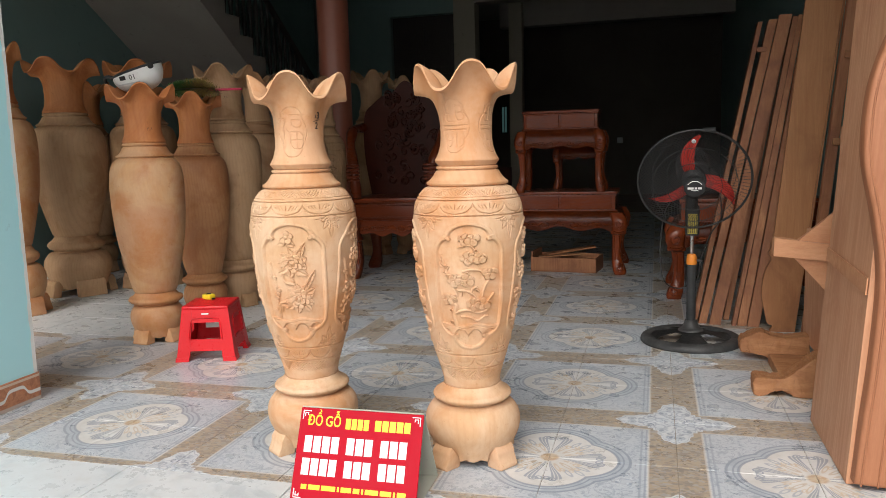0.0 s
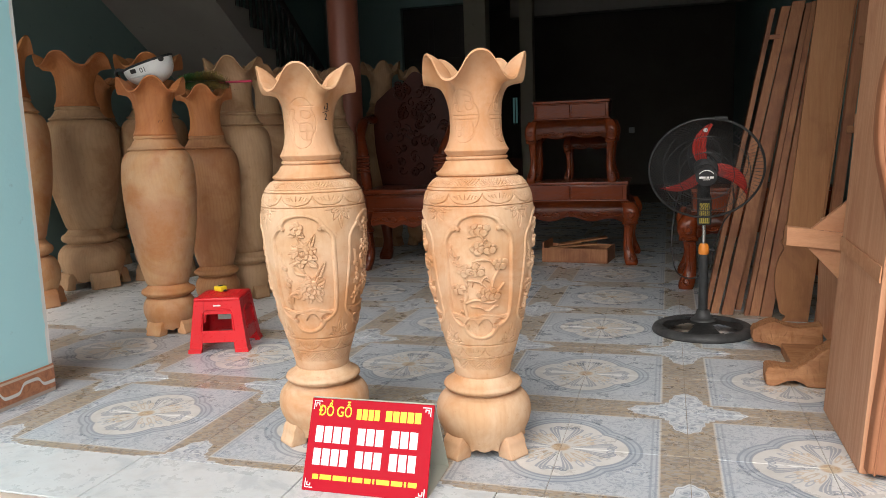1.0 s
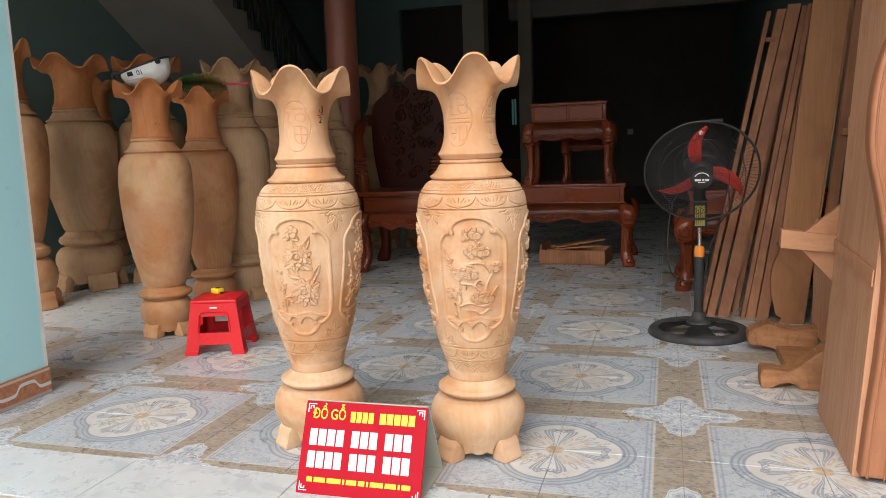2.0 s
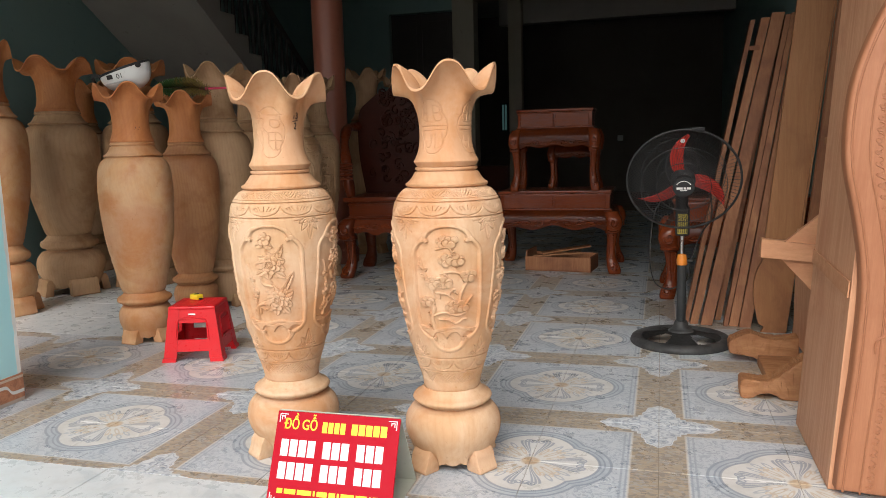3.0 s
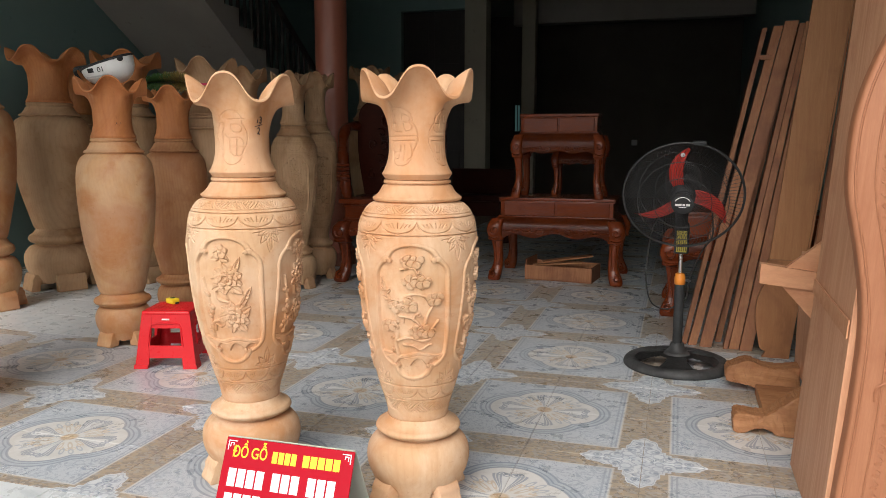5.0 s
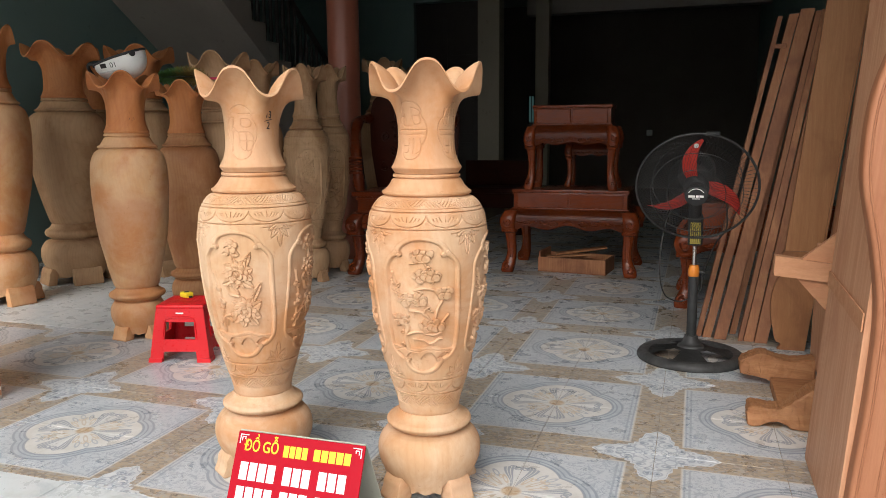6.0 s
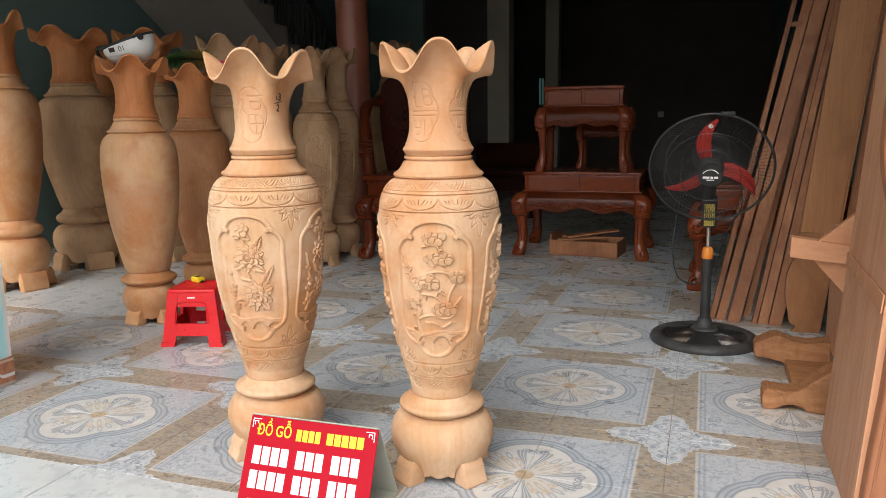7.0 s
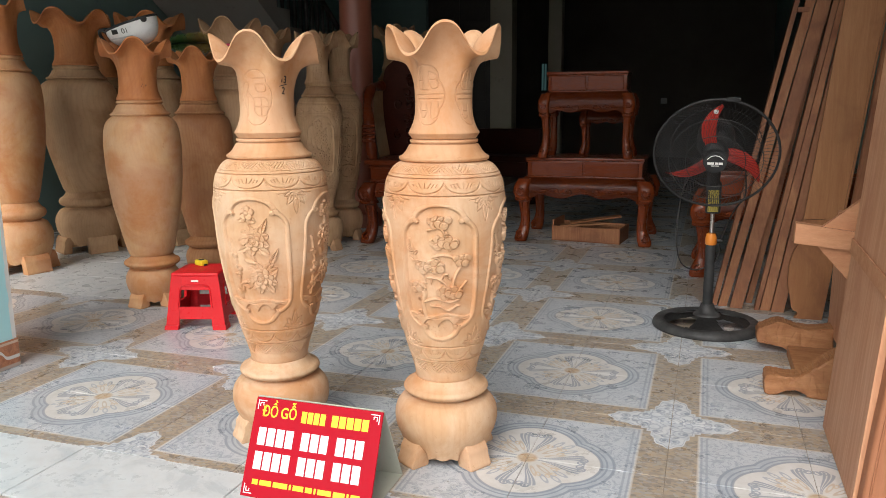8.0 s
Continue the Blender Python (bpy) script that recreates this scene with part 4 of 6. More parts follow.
def cloud_outline(w, h):
    """A long cloud medallion: a middle oval with a round lobe above and below."""
    out = []
    for k in range(73):
        a = 2 * math.pi * k / 72
        ca, sa = math.cos(a), math.sin(a)
        best = 1 / math.hypot(ca / w, sa / (h * 0.66))
        for zc in (-h * 0.58, h * 0.58):
            rr = w * 0.66
            b, c = sa * zc, zc * zc - rr * rr
            if b * b > c:
                best = max(best, b + math.sqrt(b * b - c))
        out.append((best * ca, best * sa))
    return out


def rounded(pts, times=2):
    """Cuts the corners of an open stroke."""
    for _ in range(times):
        cutp = [pts[0]]
        for (ax, az), (bx, bz) in zip(pts, pts[1:]):
            cutp += [(0.75 * ax + 0.25 * bx, 0.75 * az + 0.25 * bz), (0.25 * ax + 0.75 * bx, 0.25 * az + 0.75 * bz)]
        pts = cutp + [pts[-1]]
    return pts


def carved_vase(x, y, panel, turn, lip_turn, word, word_turns, label, lip=(1.175, 1.256), mat=None, neck_mat=None, seg=720, rows=560, size=(1, 1, 1), group="pair of carved vases", phase=0.0):
    mat = mat or M_CARVED
    v = thing("carved_vase", pose(x, y, 0), label, "vase", group)
    v.scale = size
    base_parts(v, mat, 0.155, 0.050, 0.196, 0.248, 0.127, 0.103, turn, 1.0)
    body = new("body", carved_body([(0.080, 0.249), (0.089, 0.256), (0.097, 0.293), (0.123, 0.381), (0.155, 0.520), (0.170, 0.630), (0.1755, 0.735), (0.1735, 0.808), (0.164, 0.850), (0.142, 0.882), (0.116, 0.895)], panel, turn, seg, rows, phase))
    body.data.materials.append(mat)
    body.parent = v
    bm = bmesh.new()
    lathe(bm, [(0.10, 0.891), (0.118, 0.892), (0.1275, 0.897), (0.1295, 0.902), (0.1285, 0.905), (0.119, 0.911), (0.109, 0.922), (0.101, 0.936), (0.0975, 0.940), (0.0925, 0.941), (0.0925, 0.944), (0.0965, 0.945), (0.0975, 0.949), (0.0965, 0.953), (0.0915, 0.954), (0.085, 0.956)], 128)
    part("collar", bm, neck_mat or mat, v, smooth=28)
    start = [(0.085, 0.955), (0.092, 0.956), (0.0935, 0.959), (0.0985, 0.966), (0.1015, 0.971), (0.1005, 0.974)] + smoothed([(0.096, 0.981), (0.0895, 0.996), (0.0845, 1.013), (0.0815, 1.032), (0.0808, 1.048)], 4)
    lines = [rounded([(a * 1.15, b * 1.22) for a, b in ln]) for ln in seal_strokes(word)] + [cloud_outline(0.050, 0.082)]
    neck = new("neck", neck_mesh(start, 0.161, lip[0], lip[1], 5, lip_turn, 0.0115, seg * 2 // 3, rows // 3, [(wt, lines) for wt in word_turns]))
    neck.data.materials.append(neck_mat or mat)
    neck.parent = v
    return v


def turned_vase(x, y, kz, kr, turn, mat, neck_mat, label, group="stock of turned vases", tilt=(0, 0), seg=96, stout=False, lip=0.0):
    """A plain turned vase with ring base and wavy lip; a stout one has a tall wide stand and a wide lip."""
    v = thing("turned_vase", pose(x, y, 0, tilt[0], tilt[1]), label, "vase", group)
    if stout:
        base_parts(v, mat, 0.172 * kr, 0.070 * kz, 0.262 * kz, 0.352 * kz, 0.146 * kr, 0.120 * kr, turn, kr, 0.84)
        up = lambda z: 0.352 + (z - 0.268) * (1.003 - 0.352) / (1.003 - 0.268) if z < 1.003 else z
    else:
        base_parts(v, mat, 0.140 * kr, 0.052 * kz, 0.205 * kz, 0.268 * kz, 0.143 * kr, 0.118 * kr, turn, kr, 0.70)
        up = lambda z: z
    S = lambda pts: [(r * kr, up(z) * kz) for r, z in pts]
    bm = bmesh.new()
    lathe(bm, smoothed(S([(0.095, 0.268), (0.112, 0.280), (0.126, 0.330), (0.150, 0.440), (0.173, 0.560), (0.187, 0.700), (0.192, 0.830), (0.187, 0.920), (0.170, 0.975), (0.140, 1.003), (0.12, 1.008)]), 5), seg)
    part("body", bm, mat, v, smooth=60)
    bm = bmesh.new()
    lathe(bm, S([(0.12, 1.004), (0.142, 1.006), (0.149, 1.012), (0.148, 1.016), (0.133, 1.026), (0.121, 1.044), (0.114, 1.060), (0.107, 1.063), (0.107, 1.067), (0.113, 1.069), (0.114, 1.076), (0.107, 1.083)]), seg)
    part("collar", bm, mat, v, smooth=28)
    start = S([(0.100, 1.081), (0.110, 1.084), (0.112, 1.092), (0.110, 1.096)] + smoothed([(0.104, 1.108), (0.098, 1.128), (0.0945, 1.150), (0.0935, 1.170)], 3))
    neck = new("neck", neck_mesh(start, (lip or (0.190 if stout else 0.176)) * kr, 1.306 * kz, 1.385 * kz, 5, turn, 0.013 * kr, 160, 30))
    neck.data.materials.append(neck_mat)
    neck.parent = v
    return v


D = math.radians
vase_a = carved_vase(-1.216, -0.440, flower_panel, D(-79.5), D(-75), "luck", (D(-80), D(100)), "pale raw wood vase with carved camellia panels and wavy lip", neck_mat=M_CARVED_NECK, phase=D(-3))
vase_b = carved_vase(-0.647, -0.432, pine_panel, D(-76.5), D(-69), "long_life", (D(-103), D(-13), D(77)), "pale raw wood vase with carved pine panels and wavy lip", neck_mat=M_CARVED_NECK, lip=(1.176, 1.258), phase=D(-13))

helmet_vase = turned_vase(-2.74, 0.785, 1.0, 1.0, D(-52), M_VASE, M_NECK, "plain turned wooden vase with an orange neck holding a helmet")
turned_vase(-2.83, 1.40, 1.0, 0.97, D(-60), M_VASE_RED, M_NECK, "plain reddish turned wooden vase with an orange neck and green duster")
pale_vase = turned_vase(-2.81, 1.74, 1.14, 1.10, D(-70), M_VASE_GREY, M_VASE_GREY, "tall pale dusty turned wooden vase")
turned_vase(-4.28, 1.957, 1.24, 1.37, D(-72), M_VASE_GREY, M_NECK, "large stout turned wooden vase with dark stains", stout=True)
turned_vase(-4.15, 1.22, 1.265, 1.13, D(-60), M_VASE, M_NECK, "tall reddish turned wooden vase near the pier", stout=True, lip=0.150)
turned_vase(-3.93, 2.36, 1.245, 1.32, D(-55), M_VASE_GREY, M_NECK, "large turned wooden vase in the second row", stout=True)
turned_vase(-2.95, 2.40, 1.15, 0.92, D(-62), M_VASE_GREY, M_VASE_GREY, "slender dusty turned wooden vase")
carved_vase(-2.60, 2.47, flower_panel, D(-60), D(-70), "luck", (D(-60),), "dusty carved wooden vase standing in the shade", mat=M_VASE_GREY, seg=260, rows=200, size=(0.95, 0.95, 1.24), group="stock of carved vases")
carved_vase(-2.64, 2.90, pine_panel, D(-52), D(-58), "long_life", (D(-52),), "dusty carved wooden vase standing in the shade", mat=M_VASE_GREY, seg=260, rows=200, size=(0.95, 0.95, 1.265), group="stock of carved vases")
turned_vase(-4.85, 1.75, 1.18, 1.05, D(-50), M_VASE_GREY, M_NECK, "dark turned wooden vase beside the wall")
turned_vase(-2.72, 4.20, 1.270, 1.08, D(-62), M_VASE_GREY, M_VASE_GREY, "dusty turned wooden vase standing behind the armchair")
turned_vase(-2.40, 4.30, 1.225, 1.0, D(-80), M_VASE_GREY, M_VASE_GREY, "dusty turned wooden vase standing behind the armchair")
turned_vase(-4.9, 2.9, 1.2, 1.2, D(-50), M_VASE_GREY, M_NECK, "dark turned wooden vase beside the wall")


# ---- writing ----
def letters(text, size, bold=0.0):
    """A flat mesh of text, centred, with a small thickness."""
    cu = bpy.data.curves.new("text", "FONT")
    cu.body, cu.size, cu.extrude, cu.offset = text, size, 0.0004, size * bold
    cu.align_x, cu.align_y = "CENTER", "CENTER"
    ob = bpy.data.objects.new("text", cu)
    scene.collection.objects.link(ob)
    bpy.context.view_layer.update()
    me = bpy.data.meshes.new_from_object(ob)
    bpy.data.objects.remove(ob)
    return me


def text_part(name, text, size, material, parent, m, squeeze=1.0, bold=0.0, label=""):
    me = letters(text, size, bold)
    me.transform(Matrix.Diagonal((squeeze, 1, 1, 1)))
    me.materials.clear()
    me.materials.append(material)
    ob = new(name, me)
    ob.parent = parent
    ob.matrix_basis = m
    return tagged(ob, label) if label else ob


# hand-written mark on the neck of the camellia vase
for txt, dz, size, rn in (("13", 0.017, 0.030, 0.0872), ("2", -0.016, 0.030, 0.0838)):
    a = D(-22)
    text_part("ink_mark", txt, size, M_INK, vase_a, Matrix.Translation((rn * math.cos(a), rn * math.sin(a), 1.109 + dz)) @ pose(0, 0, 0, 90, 0, 90 - 22) @ pose(0, 0, 0, 0, 0, -8), 0.75, 0.012, label="hand-written black numbers")
bm = bmesh.new()
tube(bm, [(0.0846 * math.cos(D(-22) + t), 0.0846 * math.sin(D(-22) + t), 1.110 + 0.02 * t) for t in (-0.16, -0.05, 0.06, 0.17)], 0.0012, 5)
part("ink_line", bm, M_INK, vase_a)


# ---- the folded sign board ----
sign = thing("sign_board", pose(-1.099, -0.867, 0.001, 0, 0, 0.6), "red folded sign board with yellow and white print on the tiles", "sign")
SW, SH, SD = 0.386, 0.243, 0.114
slope = math.degrees(math.atan2(SD, SH))
FACE = pose(0, 0, 0, 90 - slope, 0, 0)
hyp = math.hypot(SH, SD)
bm = bmesh.new()
box(bm, 0, SW, 0, hyp, -0.004, 0, 0.0012, FACE, 1)
front = part("front_panel", bm, M_SIGN_RED, sign)
bm = bmesh.new()
box(bm, 0.001, SW - 0.001, 0.0, math.hypot(SH, 0.124), -0.004, 0, 0.001, pose(0, 0.240, 0, 90 + math.degrees(math.atan2(0.122, SH))), 1)
part("back_panel", bm, M_SIGN_BACK, sign, "grey-green back panel of the folded board")
bm = bmesh.new()
box(bm, 0.001, SW - 0.001, 0.006, 0.245, 0.0, 0.003, 0.001, seg=1)
part("base_panel", bm, M_SIGN_BACK, sign)


def bar(u0, u1, w0, w1, mat, name="print_bar", lift=0.0006):
    bm = bmesh.new()
    box(bm, u0, u1, w0, w1, -0.0002, lift, m=FACE)
    return part(name, bm, mat, front)


text_part("title_word", "ĐỒ", 0.042, M_SIGN_YELLOW, front, FACE @ pose(0.050, 0.230, 0.0007), 0.80, 0.012)
text_part("title_word", "GỖ", 0.042, M_SIGN_YELLOW, front, FACE @ pose(0.108, 0.230, 0.0007), 0.80, 0.012)
for n, u, w in ((4, 0.148, 0.0155), (5, 0.240, 0.019)):
    for k in range(n):
        bar(u + k * (w + 0.0035), u + k * (w + 0.0035) + w, 0.212, 0.243, M_SIGN_YELLOW)
for w0, w1 in ((0.139, 0.187), (0.074, 0.122)):
    u = 0.024
    for n in (4, 3, 3):
        for k in range(n):
            bar(u, u + 0.0235, w0, w1, M_SIGN_WHITE)
            u += 0.0285
        u += 0.020
u = 0.03
for w in (0.018, 0.036, 0.044, 0.006, 0.032, 0.02, 0.006, 0.040, 0.034, 0.006, 0.026, 0.03):
    if u + w < 0.355:
        bar(u, u + w, 0.034, 0.048, M_SIGN_YELLOW)
    u += w + 0.0055
for cu_, cw, sx, sw in ((0.008, hyp - 0.008, 1, -1), (SW - 0.008, hyp - 0.008, -1, -1), (0.008, 0.008, 1, 1), (SW - 0.008, 0.008, -1, 1)):
    for a, b, c, d in ((0, 0.026, 0, 0.0025), (0, 0.0025, 0, 0.026), (0.006, 0.018, 0.006, 0.0085), (0.006, 0.0085, 0.006, 0.018), (0.0155, 0.018, 0.0085, 0.014)):
        us, ws = sorted((cu_ + sx * a, cu_ + sx * b)), sorted((cw + sw * c, cw + sw * d))
        bar(us[0], us[1], ws[0], ws[1], M_SIGN_WHITE, "corner_ornament")


# ---- red plastic stool with a tape measure ----
stool = thing("plastic_stool", pose(-2.245, 0.555, 0.0, 0, 0, 16.5), "small red plastic stool on the patterned tiles", "stool")
HS = 0.272


def half_width(z):
    return 0.146 - (0.146 - 0.112) * z / HS


def side_block(bm, k, f0, f1, z0, z1, t0=0.0, t1=0.012):
    vs = []
    for z in (z0, z1):
        for f, t in ((f0, t0), (f1, t0), (f1, t1), (f0, t1)):
            w = half_width(z)
            p = pose(0, 0, 0, 0, 0, 90 * k) @ Vector((f * (w - 0.0), -w + t, z))
            vs.append(bm.verts.new(p))
    for q in ((0, 3, 2, 1), (4, 5, 6, 7), (0, 1, 5, 4), (1, 2, 6, 5), (2, 3, 7, 6), (3, 0, 4, 7)):
        bm.faces.new([vs[i] for i in q])
    return vs


bm = bmesh.new()
box(bm, -0.115, 0.115, -0.115, 0.115, HS - 0.022, HS, 0.010, seg=3)
seat = part("seat", bm, M_RED, stool, smooth=40)
for k in range(7):
    for axis in (0, 1):
        bm = bmesh.new()
        c = -0.075 + 0.025 * k
        box(bm, *((c - 0.003, c + 0.003, -0.085, 0.085) if axis == 0 else (-0.085, 0.085, c - 0.003, c + 0.003)), HS - 0.001, HS + 0.0015, 0.001, seg=1)
        part("seat_rib", bm, M_RED, seat)
for k in range(4):
    bm = bmesh.new()
    side_block(bm, k, -0.99, -0.56, 0.018, HS - 0.012)
    vs = []
    side_block(bm, (k - 1) % 4, 0.56, 0.99, 0.018, HS - 0.012)
    side_block(bm, k, -1.03, -0.58, 0.0, 0.020, -0.004, 0.02)
    side_block(bm, (k - 1) % 4, 0.58, 1.03, 0.0, 0.020, -0.004, 0.02)
    part("leg", bm, M_RED, stool)
    bm = bmesh.new()
    side_block(bm, k, -0.6, 0.6, 0.190, HS - 0.012, 0.002, 0.011)
    part("apron", bm, M_RED, stool)
    bm = bmesh.new()
    side_block(bm, k, -0.6, 0.6, 0.050, 0.108, 0.002, 0.012)
    part("stretcher", bm, M_RED, stool)
    bm = bmesh.new()
    pts = [(-0.62, 0.105), (-0.60, 0.19), (-0.54, 0.208), (-0.3, 0.214), (0.3, 0.214), (0.54, 0.208), (0.60, 0.19), (0.62, 0.105)]
    tube(bm, [pose(0, 0, 0, 0, 0, 90 * k) @ Vector((f * half_width(z), -half_width(z) - 0.001, z)) for f, z in pts], 0.004, 6)
    part("arch_rib", bm, M_RED, stool)
    if k == 0:
        bm = bmesh.new()
        box(bm, -0.018, 0.018, -half_width(0.232) - 0.003, -half_width(0.232) + 0.003, 0.229, 0.236, 0.001, seg=1)
        part("moulded_mark", bm, M_WHITE, stool, "pale worn moulded mark")

tape = thing("tape_measure", pose(-2.285, 0.600, HS + 0.002, 0, 0, -20), "yellow and black tape measure on the stool seat", "tape measure")
bm = bmesh.new()
box(bm, -0.030, 0.030, -0.020, 0.020, 0.0, 0.027, 0.006, seg=3)
part("case", bm, M_YELLOW, tape, smooth=40)
bm = bmesh.new()
lathe(bm, [(0.013, 0.0265), (0.013, 0.0285), (0.009, 0.029)], 20)
part("black_disc", bm, M_INK, tape)
bm = bmesh.new()
box(bm, 0.030, 0.040, -0.008, 0.008, 0.002, 0.010, 0.002)
part("blade_tip", bm, M_INK, tape)


# ---- pedestal fan ----
fan = thing("pedestal_fan", pose(0.103, 1.200, 0.0), "black pedestal fan with red blades and wire grille", "fan")
bm = bmesh.new()
RB = 0.246
SEG = 72
rows_r = [0.060, 0.085, 0.110, 0.150, 0.180, 0.205]


def base_z(r):
    return 0.030 + 0.042 * max(0.0, 1 - (r / 0.20)) ** 1.1


ring_v = []
for r in rows_r:
    ring_v.append([bm.verts.new((r * math.cos(2 * math.pi * k / SEG), r * math.sin(2 * math.pi * k / SEG), base_z(r))) for k in range(SEG)])
for i in range(len(rows_r) - 1):
    for k in range(SEG):
        spoke = (k % 18) in (0, 1, 2, 3, 4, 13, 14, 15, 16, 17) if i > 0 else True
        edge_soft = (k % 18) in (5, 12) and i in (1, 4)
        if i == 0 or spoke or edge_soft:
            bm.faces.new((ring_v[i][k], ring_v[i][(k + 1) % SEG], ring_v[i + 1][(k + 1) % SEG], ring_v[i + 1][k]))
bmesh.ops.solidify(bm, geom=bm.faces[:], thickness=0.010)
part("base_spokes", bm, M_FAN_BASE, fan, smooth=45)
bm = bmesh.new()
lathe(bm, smoothed([(0.180, 0.006), (0.184, 0.024), (0.205, 0.038), (0.232, 0.034), (RB, 0.018), (RB, 0.002), (0.236, 0.0)], 3) + [(0.184, 0.0)], SEG, cap0=False, cap1=False)
part("base_rim", bm, M_FAN_BASE, fan, "dusty black round base rim", smooth=45)
bm = bmesh.new()
lathe(bm, smoothed([(0.064, 0.052), (0.058, 0.066), (0.046, 0.074), (0.036, 0.090), (0.030, 0.112)], 3), 32)
part("base_boss", bm, M_FAN_BASE, fan, smooth=45)
bm = bmesh.new()
lathe(bm, [(0.0225, 0.108), (0.0225, 0.402)], 24)
part("pole", bm, M_BLACK, fan, smooth=45)
bm = bmesh.new()
lathe(bm, [(0.0225, 0.396), (0.026, 0.400), (0.026, 0.425), (0.021, 0.448), (0.012, 0.452)], 24)
part("clamp", bm, M_ORANGE, fan, "orange height clamp", smooth=45)
bm = bmesh.new()
tube(bm, [(0.02, 0, 0.418), (0.045, 0, 0.418)], 0.008, 8)
tube(bm, [(0.045, -0.015, 0.418), (0.045, 0.015, 0.418)], 0.006, 8)
part("clamp_knob", bm, M_BLACK, fan)
bm = bmesh.new()
lathe(bm, [(0.0095, 0.448), (0.0095, 0.56)], 16)
part("inner_tube", bm, M_CHROME, fan, "bare chrome tube", smooth=45)
bm = bmesh.new()
box(bm, -0.033, 0.033, -0.035, 0.045, 0.545, 0.690, 0.012, seg=3)
neck = part("control_neck", bm, M_BLACK, fan, smooth=45)
bm = bmesh.new()
box(bm, -0.023, 0.023, -0.0375, -0.0352, 0.555, 0.655, 0.001)
lab = part("yellow_label", bm, plastic("yellow_label_film", (0.42, 0.33, 0.03), 0.3, 0.2), neck, "yellow rating label with dark streaks")
for k in range(5):
    bm = bmesh.new()
    box(bm, -0.019 + 0.009 * k, -0.0165 + 0.009 * k, -0.0386, -0.0374, 0.560, 0.648 - 0.012 * (k % 2))
    part("print_bar", bm, M_INK, lab)
HEAD = pose(-0.005, -0.225, 0.828) @ pose(0, 0, 0, 90 + 24, 0, 0) @ pose(0, 0, 0, 0, 0, 0)
# HEAD: x to the right, y up the grille, z out of the front
bm = bmesh.new()
lathe(bm, smoothed([(0.03, -0.235), (0.062, -0.228), (0.078, -0.19), (0.078, -0.10), (0.060, -0.07), (0.02, -0.06)], 4), 32, m=HEAD)
part("motor_housing", bm, M_BLACK, fan, smooth=45)
bm = bmesh.new()
tube(bm, [(-0.005, -0.0, 0.66), (-0.005, -0.03, 0.72), HEAD @ Vector((0, 0, -0.15))], 0.03, 12)
part("tilt_joint", bm, M_BLACK, fan, smooth=45)
bm = bmesh.new()
lathe(bm, smoothed([(0.0, 0.078), (0.042, 0.077), (0.0465, 0.072), (0.047, 0.058), (0.044, 0.05), (0.0, 0.048)], 3), 36, cap0=False, cap1=False, m=HEAD)
hub = part("hub_badge", bm, M_BLACK, fan, "black hub badge with pale print", smooth=45)
for u0, u1, w0, w1 in ((-0.031, -0.004, -0.006, 0.004), (0.0, 0.011, -0.006, 0.004), (0.014, 0.031, -0.006, 0.004), (-0.016, 0.016, -0.014, -0.011)):
    bm = bmesh.new()
    box(bm, u0, u1, w0, w1, 0.0775, 0.0795, m=HEAD)
    part("print_bar", bm, M_SIGN_WHITE, hub)
bm = bmesh.new()
tube(bm, [HEAD @ Vector((0.035 * math.cos(a), 0.035 * math.sin(a), 0.077)) for a in np.linspace(0.5, 2.64, 13)], 0.002, 5)
part("print_arc", bm, M_SIGN_WHITE, hub)
bm = bmesh.new()
lathe(bm, [(0.02, -0.05), (0.05, -0.045), (0.054, -0.03), (0.054, 0.005), (0.04, 0.02)], 32, m=HEAD)
rotor = part("rotor", bm, M_BLACK, fan, smooth=45)
for b in range(3):
    bm = bmesh.new()
    mid = math.radians(100 + 120 * b)
    grid = []
    for i in range(15):
        s = i / 14
        r = 0.040 + 0.186 * s
        a0 = mid + 0.26 - 0.22 * s - 0.30 * s ** 2
        half = (0.020 + 0.012 * math.sin(math.pi * min(1, s * 1.05 + 0.1))) * (1 - 0.80 * max(0, (s - 0.72) / 0.28) ** 2.2) / r
        row = []
        for j in range(17):
            q = -1 + j / 8
            ang = a0 + q * half
            zz = -0.012 - 0.010 * q + 0.0016 * math.cos(q * 22) + 0.006 * s
            row.append(bm.verts.new(HEAD @ Vector((r * math.cos(ang), r * math.sin(ang), zz))))
        grid.append(row)
    for p, q in zip(grid, grid[1:]):
        for j in range(16):
            bm.faces.new((p[j], p[j + 1], q[j + 1], q[j]))
    bmesh.ops.solidify(bm, geom=bm.faces[:], thickness=0.002)
    blade = part("blade", bm, M_BLADE, fan, smooth=45)
    if b == 0:
        bm = bmesh.new()
        lathe(bm, [(0.010, 0.0), (0.010, 0.003)], 20, m=HEAD @ pose(0.200 * math.cos(mid - 0.14), 0.200 * math.sin(mid - 0.14), 0.0))
        part("sticker", bm, M_GREY_BAR, blade, "round pale sticker")


